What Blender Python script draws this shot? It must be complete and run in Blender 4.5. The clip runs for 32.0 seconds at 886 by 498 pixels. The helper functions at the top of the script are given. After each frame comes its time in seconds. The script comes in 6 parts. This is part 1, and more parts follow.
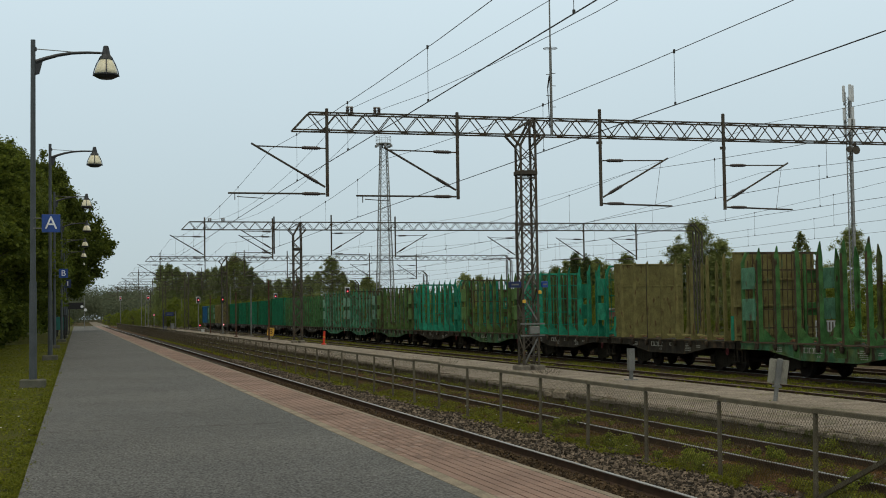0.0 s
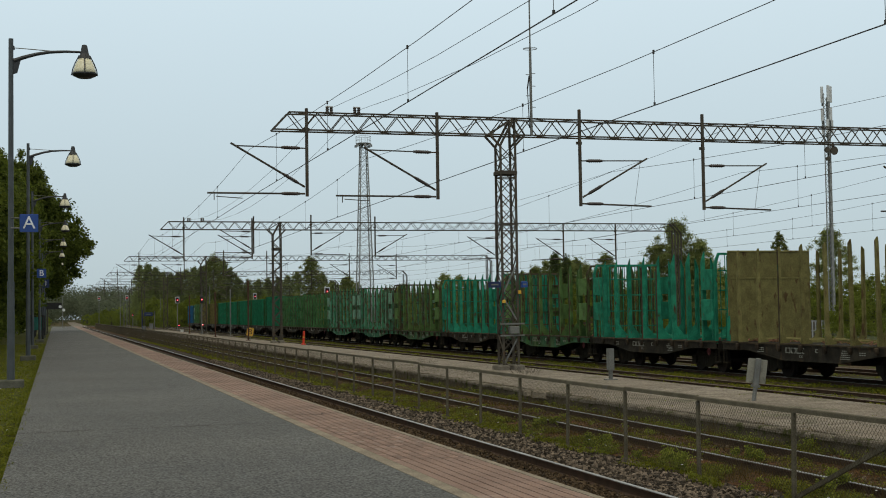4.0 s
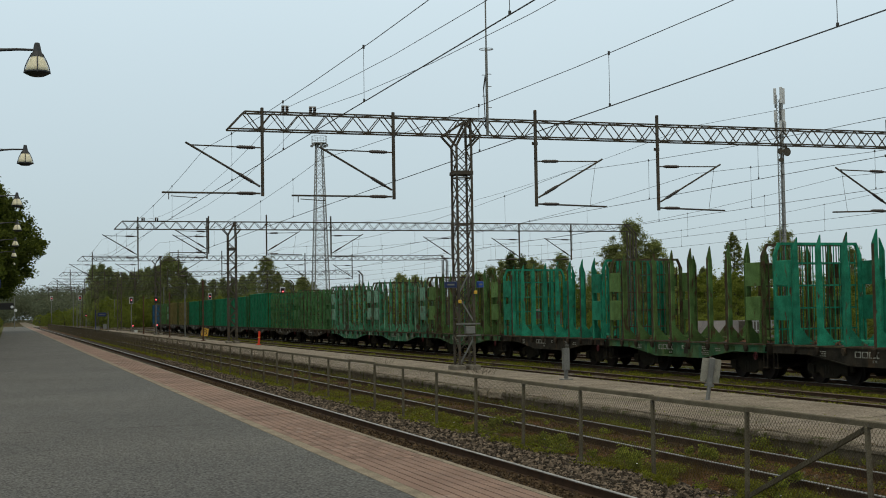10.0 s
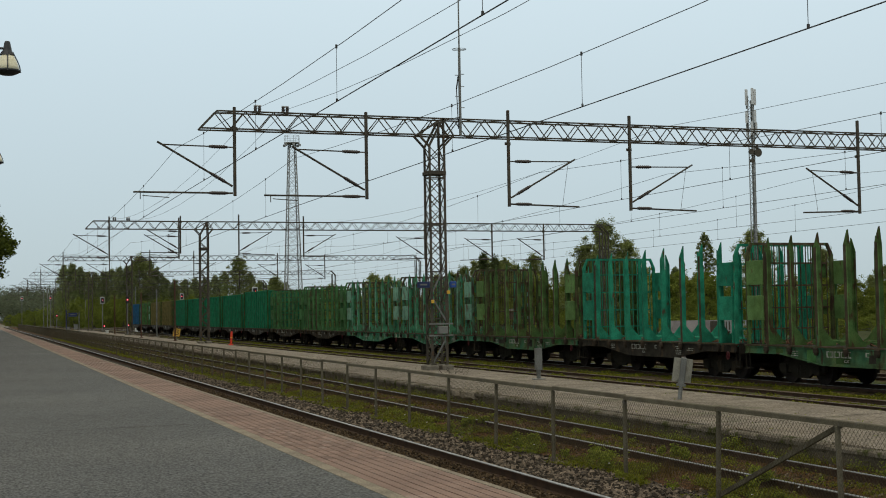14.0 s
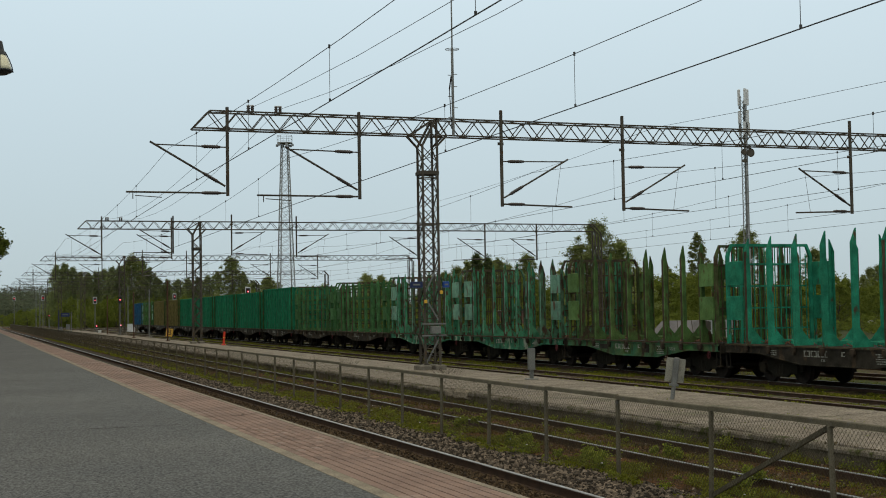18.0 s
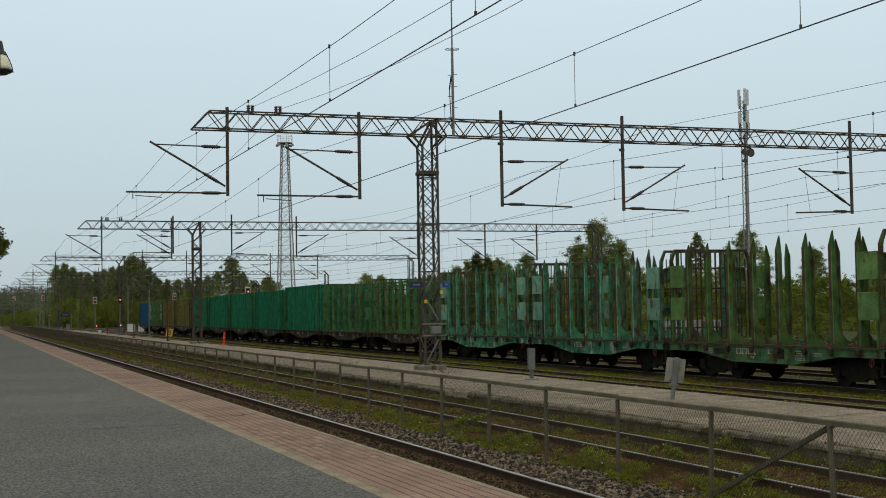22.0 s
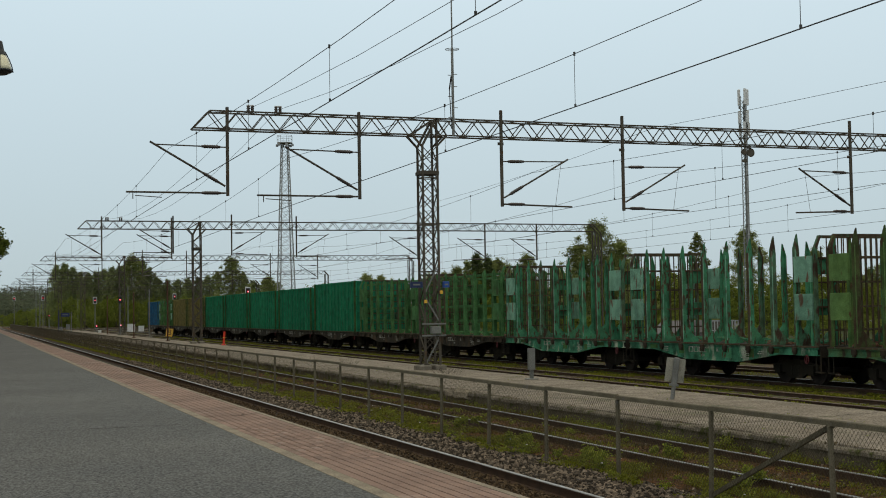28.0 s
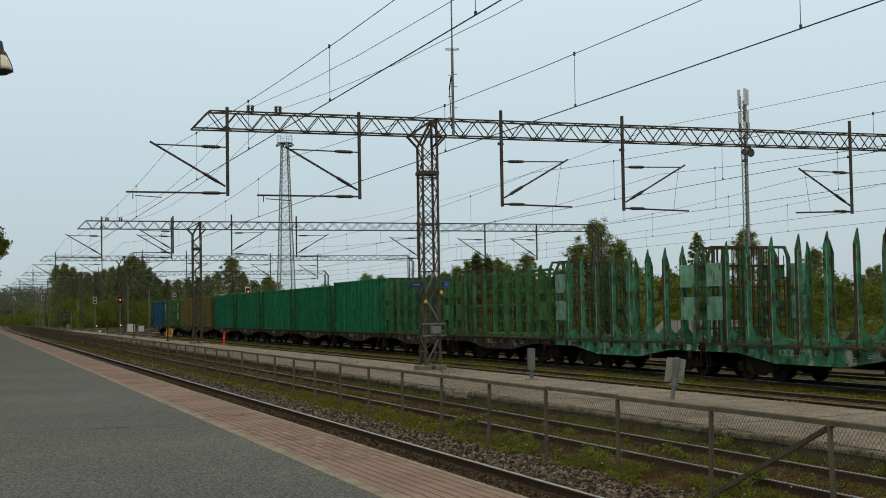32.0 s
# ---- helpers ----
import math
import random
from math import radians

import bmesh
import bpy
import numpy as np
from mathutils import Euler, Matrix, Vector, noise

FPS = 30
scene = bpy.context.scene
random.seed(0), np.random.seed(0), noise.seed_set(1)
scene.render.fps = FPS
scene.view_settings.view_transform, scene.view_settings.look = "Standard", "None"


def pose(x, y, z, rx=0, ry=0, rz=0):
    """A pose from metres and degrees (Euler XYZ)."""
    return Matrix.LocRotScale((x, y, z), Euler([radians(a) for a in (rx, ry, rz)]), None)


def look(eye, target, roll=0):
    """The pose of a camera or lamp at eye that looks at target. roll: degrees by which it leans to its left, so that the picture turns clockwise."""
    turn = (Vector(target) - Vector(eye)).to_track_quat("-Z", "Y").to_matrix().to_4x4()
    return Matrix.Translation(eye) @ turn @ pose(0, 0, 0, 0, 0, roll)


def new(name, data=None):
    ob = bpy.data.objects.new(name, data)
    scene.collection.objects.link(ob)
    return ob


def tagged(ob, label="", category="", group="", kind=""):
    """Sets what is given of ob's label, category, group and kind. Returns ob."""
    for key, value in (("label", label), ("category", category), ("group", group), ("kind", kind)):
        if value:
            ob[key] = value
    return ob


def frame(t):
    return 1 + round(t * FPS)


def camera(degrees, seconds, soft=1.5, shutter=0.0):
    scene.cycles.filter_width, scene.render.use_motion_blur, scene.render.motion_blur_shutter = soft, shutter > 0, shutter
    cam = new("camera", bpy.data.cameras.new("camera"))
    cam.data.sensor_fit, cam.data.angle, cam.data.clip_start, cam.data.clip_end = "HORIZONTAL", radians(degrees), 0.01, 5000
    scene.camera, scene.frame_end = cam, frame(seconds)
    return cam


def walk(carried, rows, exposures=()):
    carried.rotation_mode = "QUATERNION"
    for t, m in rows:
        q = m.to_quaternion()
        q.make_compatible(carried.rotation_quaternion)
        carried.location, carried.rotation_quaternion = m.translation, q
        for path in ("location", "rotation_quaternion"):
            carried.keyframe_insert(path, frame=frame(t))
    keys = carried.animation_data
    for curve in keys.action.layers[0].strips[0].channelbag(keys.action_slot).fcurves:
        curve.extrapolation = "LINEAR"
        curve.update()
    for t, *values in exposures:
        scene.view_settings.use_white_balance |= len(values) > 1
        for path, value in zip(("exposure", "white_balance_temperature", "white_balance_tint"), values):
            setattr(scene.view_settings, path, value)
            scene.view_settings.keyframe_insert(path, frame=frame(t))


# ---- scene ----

# World: x to the right across the tracks, y along the tracks, z up from the rail tops. The camera stands on the near platform.
EYE = (0.0, 0.0, 2.5)


def aim(yaw, pitch, roll):
    """Camera pose at EYE: yaw to the right of the track direction, pitch up, roll, in degrees."""
    return (Matrix.Translation(EYE) @ Matrix.Rotation(radians(-yaw), 4, "Z")
            @ Matrix.Rotation(radians(90 + pitch), 4, "X") @ Matrix.Rotation(radians(roll), 4, "Z"))


cam = camera(36.9, 32.0, soft=1.0)
PAN = [(0, 15.451, 2.755, -0.840), (0.8, 15.458, 2.755, -0.840), (1.5, 15.555, 2.754, -0.842), (2, 15.645, 2.753, -0.844),
       (2.5, 15.790, 2.750, -0.847), (3, 15.978, 2.748, -0.851), (3.5, 16.164, 2.745, -0.856), (5.5, 16.765, 2.737, -0.869),
       (6, 16.954, 2.734, -0.873), (7, 17.310, 2.729, -0.882), (8, 17.628, 2.724, -0.888), (9, 17.929, 2.720, -0.895),
       (10, 18.220, 2.716, -0.901), (11, 18.485, 2.712, -0.907), (12, 18.756, 2.708, -0.913), (13, 19.055, 2.703, -0.919),
       (14, 19.393, 2.698, -0.926), (14.5, 19.542, 2.696, -0.930), (15.2, 19.680, 2.694, -0.933), (15.7, 19.697, 2.694, -0.933),
       (24, 19.697, 2.694, -0.933), (32, 19.697, 2.694, -0.933)]
walk(cam, [(t, aim(a, b, c)) for t, a, b, c in PAN])

# ---- sky and light: overcast day ----
SKY_LOW, SKY_HIGH, SKY_POWER = (0.468, 0.568, 0.608), (0.708, 0.848, 0.912), 1.0
SKY_CLOUD, SKY_ZENITH = (0.84, 0.82, 0.685), (0.93, 0.85, 0.62)
world = bpy.data.worlds.new("overcast_sky")
scene.world = world
world.use_nodes = True
wn, wl = world.node_tree.nodes, world.node_tree.links
wn.clear()
w_out, w_bg = wn.new("ShaderNodeOutputWorld"), wn.new("ShaderNodeBackground")
w_sky, w_co, w_sep = wn.new("ShaderNodeTexSky"), wn.new("ShaderNodeTexCoord"), wn.new("ShaderNodeSeparateXYZ")
w_sky.sky_type, w_sky.sun_disc = "NISHITA", False
w_sky.sun_elevation, w_sky.sun_rotation = radians(48), radians(200)
w_ramp, w_mul, w_mix = wn.new("ShaderNodeValToRGB"), wn.new("ShaderNodeMix"), wn.new("ShaderNodeMix")
w_noise, w_noise_mix = wn.new("ShaderNodeTexNoise"), wn.new("ShaderNodeMix")
w_ramp.color_ramp.elements[0].position, w_ramp.color_ramp.elements[0].color = 0.0, (*SKY_LOW, 1)
w_ramp.color_ramp.elements[1].position, w_ramp.color_ramp.elements[1].color = 0.28, (*SKY_HIGH, 1)
for spot, tone in ((0.55, SKY_CLOUD), (1.0, SKY_ZENITH)):
    w_ramp.color_ramp.elements.new(spot).color = (*tone, 1)
w_mul.data_type = w_mix.data_type = w_noise_mix.data_type = "RGBA"
w_mul.blend_type = "MULTIPLY"
w_mul.inputs["Factor"].default_value = 1.0
w_mul.inputs["B"].default_value = (0.1, 0.1, 0.1, 1)
w_mix.inputs["Factor"].default_value = 0.92
w_noise.inputs["Scale"].default_value, w_noise.inputs["Detail"].default_value = 2.2, 4
w_noise_mix.blend_type = "SOFT_LIGHT"
w_noise_mix.inputs["Factor"].default_value = 0.10
wl.new(w_co.outputs["Generated"], w_sep.inputs[0])
wl.new(w_sep.outputs["Z"], w_ramp.inputs[0])
wl.new(w_co.outputs["Generated"], w_noise.inputs["Vector"])
wl.new(w_ramp.outputs[0], w_noise_mix.inputs["A"])
wl.new(w_noise.outputs["Fac"], w_noise_mix.inputs["B"])
wl.new(w_sky.outputs[0], w_mul.inputs["A"])
wl.new(w_mul.outputs["Result"], w_mix.inputs["A"])
wl.new(w_noise_mix.outputs["Result"], w_mix.inputs["B"])
wl.new(w_mix.outputs["Result"], w_bg.inputs[0])
w_bg.inputs[1].default_value = SKY_POWER
wl.new(w_bg.outputs[0], w_out.inputs[0])

sun = new("sun", bpy.data.lights.new("sun", "SUN"))
sun.data.energy, sun.data.angle, sun.data.color = 0.5, radians(20), (1.0, 0.96, 0.9)
sun.matrix_world = look((-20, -50, 80), (0, 0, 0))
scene.view_settings.exposure = 0.0


# ---- materials ----
def material(name, base, second=None, rough=0.8, metal=0.0, scale=3.0, mix=0.5, fine=60.0, fine_mix=0.25, bump=0.0, bump_scale=40.0,
             wear=None, wear_amount=0.0, wear_scale=1.2, vary=0.0, streak=False, spec=None, dirt=0.0, dirt_scale=1.5):
    """A surface with large stains (base to second), fine grain, optional wear patches, streaks and grime, and relief. Object space, metres; each object has its own part of the pattern."""
    m = bpy.data.materials.new(name)
    m.use_nodes = True
    n, l = m.node_tree.nodes, m.node_tree.links
    b = n["Principled BSDF"]
    co, info, shift, comb = n.new("ShaderNodeTexCoord"), n.new("ShaderNodeObjectInfo"), n.new("ShaderNodeVectorMath"), n.new("ShaderNodeMath")
    comb.operation, comb.inputs[1].default_value = "MULTIPLY", 57.0
    l.new(info.outputs["Random"], comb.inputs[0])
    l.new(co.outputs["Object"], shift.inputs[0])
    l.new(comb.outputs[0], shift.inputs[1])
    vec = shift.outputs[0]
    second = second or tuple(c * 0.7 for c in base)

    def tex(s, detail=4, v=None):
        t = n.new("ShaderNodeTexNoise")
        t.inputs["Scale"].default_value, t.inputs["Detail"].default_value = s, detail
        l.new(v or vec, t.inputs["Vector"])
        return t.outputs["Fac"]

    def steps(v, a, c, lo=0.0, hi=1.0):
        r = n.new("ShaderNodeMapRange")
        r.inputs["From Min"].default_value, r.inputs["From Max"].default_value = a, c
        r.inputs["To Min"].default_value, r.inputs["To Max"].default_value = lo, hi
        l.new(v, r.inputs["Value"])
        return r.outputs["Result"]

    def mixed(f, a, c, kind="MIX"):
        x = n.new("ShaderNodeMix")
        x.data_type, x.blend_type = "RGBA", kind
        for slot, value in (("A", a), ("B", c)):
            if isinstance(value, tuple):
                x.inputs[slot].default_value = (*value, 1)
            else:
                l.new(value, x.inputs[slot])
        if isinstance(f, float):
            x.inputs["Factor"].default_value = f
        else:
            l.new(f, x.inputs["Factor"])
        return x.outputs["Result"]

    col = mixed(steps(tex(scale), 0.5 - 0.2 * mix, 0.5 + 0.2), base, second)
    if wear:
        v = vec
        if streak:
            mp = n.new("ShaderNodeMapping")
            mp.inputs["Scale"].default_value = (1.0, 1.0, 0.35)
            l.new(vec, mp.inputs["Vector"])
            v = mp.outputs[0]
        e = 0.68 - 0.32 * wear_amount
        col = mixed(steps(tex(wear_scale, 8, v), e, e + 0.07), col, wear)
    if dirt:
        col = mixed(1.0, col, steps(tex(dirt_scale, 7), 0.36, 0.62, 1 - dirt, 1.08), "MULTIPLY")
    col = mixed(1.0, col, steps(tex(fine, 3), 0.32, 0.68, 1 - fine_mix, 1 + fine_mix), "MULTIPLY")
    if vary:
        hs = n.new("ShaderNodeHueSaturation")
        l.new(steps(info.outputs["Random"], 0, 1, 1 - vary, 1 + vary), hs.inputs["Value"])
        l.new(col, hs.inputs["Color"])
        col = hs.outputs["Color"]
    l.new(col, b.inputs["Base Color"])
    b.inputs["Roughness"].default_value, b.inputs["Metallic"].default_value = rough, metal
    b.inputs["Specular IOR Level"].default_value = spec if spec is not None else (0.1 if rough > 0.65 else 0.4)
    if bump:
        bp = n.new("ShaderNodeBump")
        bp.inputs["Strength"].default_value, bp.inputs["Distance"].default_value = bump, 0.02
        l.new(tex(bump_scale, 5), bp.inputs["Height"])
        l.new(bp.outputs[0], b.inputs["Normal"])
    return m


def glow(name, colour, power):
    m = bpy.data.materials.new(name)
    m.use_nodes = True
    b = m.node_tree.nodes["Principled BSDF"]
    b.inputs["Base Color"].default_value = (*colour, 1)
    b.inputs["Emission Color"].default_value = (*colour, 1)
    b.inputs["Emission Strength"].default_value = power
    return m


RUST = (0.085, 0.042, 0.026)
asphalt = material("asphalt", (0.100, 0.101, 0.100), (0.086, 0.088, 0.089), 0.8, scale=0.22, mix=0.5, fine=34, fine_mix=0.85, spec=0.14, dirt=0.07, dirt_scale=0.3, bump=0.7, bump_scale=48)
wall_dark = material("mossy_concrete", (0.135, 0.112, 0.082), (0.080, 0.068, 0.046), 0.95, scale=1.5, mix=0.8, fine=30, fine_mix=0.4, wear=(0.05, 0.055, 0.015), wear_amount=0.4, wear_scale=2, bump=0.8, bump_scale=12)
kerb_stone = material("kerb_concrete", (0.25, 0.215, 0.165), (0.17, 0.145, 0.115), 0.92, scale=2, fine=40, fine_mix=0.35, bump=0.3)
brick_red = material("red_paving", (0.218, 0.142, 0.112), (0.165, 0.106, 0.084), 0.85, scale=0.9, fine=60, fine_mix=0.4, bump=0.25, vary=0.13, spec=0.3, dirt=0.2, dirt_scale=0.8, wear=(0.25, 0.182, 0.152), wear_amount=0.2, wear_scale=1.1)
joint_dark = material("paving_joint", (0.030, 0.024, 0.02), None, 0.95, scale=4, bump=0.3)
concrete = material("old_concrete", (0.226, 0.196, 0.162), (0.183, 0.156, 0.126), 0.92, scale=0.5, fine=22, fine_mix=0.5, dirt=0.22, dirt_scale=1.6, wear=(0.15, 0.138, 0.10), wear_amount=0.24, wear_scale=0.7, bump=0.4)
concrete_block = material("concrete_block", (0.18, 0.163, 0.135), (0.12, 0.108, 0.088), 0.9, scale=3, bump=0.4)
foot_concrete = material("mossy_foot_concrete", (0.115, 0.112, 0.092), (0.075, 0.078, 0.058), 0.92, scale=3, bump=0.4)
ballast_mat = material("ballast_gravel", (0.06, 0.05, 0.04), (0.03, 0.025, 0.02), 0.95, scale=6, mix=0.9, fine=34, fine_mix=0.9, bump=1.0, bump_scale=24)
yard_mat = material("yard_ground", (0.07, 0.048, 0.026), (0.05, 0.040, 0.016), 0.95, scale=0.22, mix=0.8, fine=9, fine_mix=0.8, wear=(0.055, 0.068, 0.014), wear_amount=0.45, wear_scale=0.5, bump=1.0, bump_scale=14)
weed_ground = material("weedy_gravel", (0.090, 0.040, 0.013), (0.036, 0.019, 0.006), 0.95, scale=0.8, mix=0.8, fine=16, fine_mix=0.9, wear=(0.055, 0.058, 0.012), wear_amount=0.28, wear_scale=0.9, bump=1.0, bump_scale=20)
lawn_mat = material("lawn", (0.048, 0.058, 0.007), (0.072, 0.068, 0.013), 0.95, scale=0.7, mix=0.8, fine=45, fine_mix=0.8, bump=1.0, bump_scale=50)
meadow_mat = material("meadow", (0.028, 0.038, 0.008), (0.040, 0.044, 0.012), 0.95, scale=0.15, mix=0.8, fine=4, fine_mix=0.7, bump=1.0, bump_scale=6)
rail_side = material("rail_rust", (0.062, 0.038, 0.026), (0.038, 0.026, 0.019), 0.85, scale=4)
rail_top = material("rail_shine", (0.42, 0.41, 0.40), (0.27, 0.25, 0.235), 0.42, 0.9, scale=2)
rail_dull = material("rail_dull", (0.20, 0.155, 0.13), (0.11, 0.075, 0.055), 0.6, 0.4, scale=2)
sleeper_mat = material("sleeper", (0.14, 0.12, 0.10), (0.08, 0.07, 0.06), 0.95, scale=5, bump=0.4)
steel_dark = material("weathered_steel", (0.098, 0.086, 0.068), (0.058, 0.052, 0.044), 0.75, 0.35, scale=1.5, mix=0.8, wear=(0.095, 0.062, 0.038), wear_amount=0.25, wear_scale=2.5)
steel_grey = material("galvanised_steel", (0.19, 0.192, 0.18), (0.125, 0.127, 0.12), 0.6, 0.5, scale=2)
lamp_paint = material("grey_lamp_paint", (0.066, 0.075, 0.081), (0.048, 0.056, 0.061), 0.5, 0.2, scale=2)
lamp_dark = material("dark_lamp_paint", (0.035, 0.038, 0.042), None, 0.5, 0.2, scale=2)
lamp_glass = material("milky_lamp_glass", (0.72, 0.68, 0.50), (0.66, 0.61, 0.44), 0.35, scale=3)
insulator_mat = material("brown_insulator", (0.035, 0.026, 0.024), None, 0.35, scale=8)
wire_mat = material("copper_wire", (0.055, 0.053, 0.050), None, 0.6, 0.3, scale=5)
fence_mat = material("fence_paint", (0.122, 0.108, 0.076), (0.085, 0.074, 0.052), 0.8, 0.1, scale=3, wear=(0.11, 0.10, 0.085), wear_amount=0.25, wear_scale=4)
mesh_mat = material("fence_wire", (0.068, 0.056, 0.036), None, 0.8, 0.0, scale=3)
black_iron = material("black_underframe", (0.018, 0.0165, 0.013), (0.030, 0.025, 0.018), 0.85, 0.1, scale=1.5, mix=0.8, wear=(0.042, 0.033, 0.022), wear_amount=0.3)
wheel_mat = material("wheel_steel", (0.022, 0.019, 0.018), (0.04, 0.03, 0.025), 0.7, 0.3, scale=3)
white_paint = material("white_marking", (0.36, 0.36, 0.32), (0.15, 0.15, 0.13), 0.85, scale=9, mix=0.8, dirt=0.35, dirt_scale=5)
bark = material("bark", (0.075, 0.066, 0.05), (0.045, 0.04, 0.032), 0.95, scale=4, bump=0.6, bump_scale=18)
birch_bark = material("birch_bark", (0.42, 0.40, 0.35), (0.30, 0.28, 0.24), 0.9, scale=3, wear=(0.05, 0.045, 0.04), wear_amount=0.35, wear_scale=5, bump=0.4, bump_scale=14)
sign_blue = material("blue_sign", (0.014, 0.055, 0.24), (0.012, 0.045, 0.20), 0.45, scale=3)
sign_navy = material("navy_sign", (0.008, 0.02, 0.08), None, 0.5, scale=3)
rail_used = material("rail_used", (0.23, 0.216, 0.20), (0.12, 0.104, 0.088), 0.36, 0.8, scale=2)
tower_paint = material("pale_tower_steel", (0.30, 0.31, 0.31), (0.22, 0.225, 0.225), 0.7, 0.1, scale=1)
sign_white = material("white_sign_letter", (0.75, 0.76, 0.78), None, 0.5, scale=3)
sign_yellow = material("yellow_sign", (0.62, 0.36, 0.035), (0.5, 0.28, 0.03), 0.5, scale=3)
orange_plastic = material("orange_plastic", (0.6, 0.04, 0.012), (0.48, 0.03, 0.01), 0.5, scale=3)
red_pole = material("red_brown_pole", (0.085, 0.044, 0.030), (0.06, 0.032, 0.024), 0.8, scale=2)
black_mat = material("matt_black", (0.015, 0.015, 0.016), None, 0.6, scale=3)
red_lamp = glow("red_signal_light", (1.0, 0.03, 0.05), 1.6)
pink_lamp = glow("signal_core", (1.0, 0.45, 0.5), 3.0)


def wagon_paint(name, base, second, rust, amount=0.3, scale=5.0, dirt=0.45):
    return material(name, base, second, 0.72, scale=1.6, mix=0.7, fine=34, fine_mix=0.22, wear=rust, wear_amount=amount, wear_scale=scale, streak=True,
                    vary=0.14, bump=0.2, dirt=dirt, dirt_scale=2.6)


teal = wagon_paint("teal_paint", (0.020, 0.215, 0.130), (0.022, 0.17, 0.10), RUST, 0.15, 5.0, 0.35)
teal_old = wagon_paint("worn_teal_paint", (0.051, 0.206, 0.110), (0.050, 0.150, 0.078), (0.070, 0.045, 0.028), 0.42, 9.0, 0.4)
teal_pale = wagon_paint("pale_teal_plate", (0.18, 0.35, 0.26), (0.14, 0.29, 0.21), (0.13, 0.082, 0.056), 0.34, 4.0, 0.3)
green = wagon_paint("green_paint", (0.056, 0.118, 0.036), (0.062, 0.092, 0.027), (0.06, 0.040, 0.020), 0.38, 5.0, 0.4)
green_cool = wagon_paint("cool_green_paint", (0.052, 0.150, 0.048), (0.055, 0.118, 0.036), (0.06, 0.05, 0.026), 0.30, 5.0, 0.4)
cool_plate = wagon_paint("cool_green_plate", (0.10, 0.245, 0.155), (0.085, 0.20, 0.125), (0.09, 0.08, 0.05), 0.22, 5.0, 0.3)
green_plate = wagon_paint("light_green_plate", (0.105, 0.195, 0.065), (0.09, 0.16, 0.048), (0.08, 0.05, 0.025), 0.2, 5.0, 0.3)
green_new = wagon_paint("mid_green_paint", (0.054, 0.148, 0.054), (0.050, 0.120, 0.042), (0.06, 0.06, 0.026), 0.2, 4.0, 0.35)
tan_box = wagon_paint("dull_tan_sheet", (0.165, 0.145, 0.052), (0.126, 0.11, 0.040), (0.08, 0.06, 0.025), 0.3, 2.5, 0.4)
teal_box = wagon_paint("teal_sheet", (0.015, 0.168, 0.085), (0.013, 0.140, 0.070), (0.03, 0.06, 0.035), 0.2, 2.0, 0.3)
tan = wagon_paint("olive_tan_paint", (0.160, 0.145, 0.056), (0.138, 0.122, 0.046), (0.085, 0.055, 0.026), 0.25, 5.0, 0.25)
dark_green = wagon_paint("dark_green_paint", (0.035, 0.075, 0.022), (0.03, 0.06, 0.018), RUST, 0.25)
blue_paint = wagon_paint("blue_paint", (0.025, 0.12, 0.24), (0.025, 0.10, 0.20), RUST, 0.15)
sill_green = wagon_paint("green_sill_paint", (0.038, 0.125, 0.068), (0.085, 0.115, 0.042), (0.05, 0.036, 0.022), 0.38, 2.5, 0.45)
sill_black = wagon_paint("black_sill_paint", (0.028, 0.025, 0.020), (0.046, 0.039, 0.029), (0.075, 0.052, 0.033), 0.4, 3.0, 0.5)
sill_teal = wagon_paint("teal_sill_paint", (0.055, 0.22, 0.13), (0.04, 0.145, 0.085), (0.30, 0.36, 0.27), 0.42, 2.2, 0.6)
teal_rusted = wagon_paint("rusted_teal_paint", (0.066, 0.150, 0.088), (0.070, 0.095, 0.056), (0.066, 0.044, 0.030), 0.55, 6.0, 0.4)
green_rusted = wagon_paint("rusted_green_paint", (0.062, 0.092, 0.032), (0.066, 0.066, 0.030), (0.064, 0.042, 0.026), 0.55, 6.0, 0.4)
pocket_iron = wagon_paint("dark_pocket_iron", (0.046, 0.034, 0.024), (0.034, 0.028, 0.020), (0.07, 0.05, 0.032), 0.3, 6.0, 0.4)
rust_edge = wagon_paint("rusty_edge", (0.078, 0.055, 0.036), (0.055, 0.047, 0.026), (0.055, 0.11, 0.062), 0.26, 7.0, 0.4)


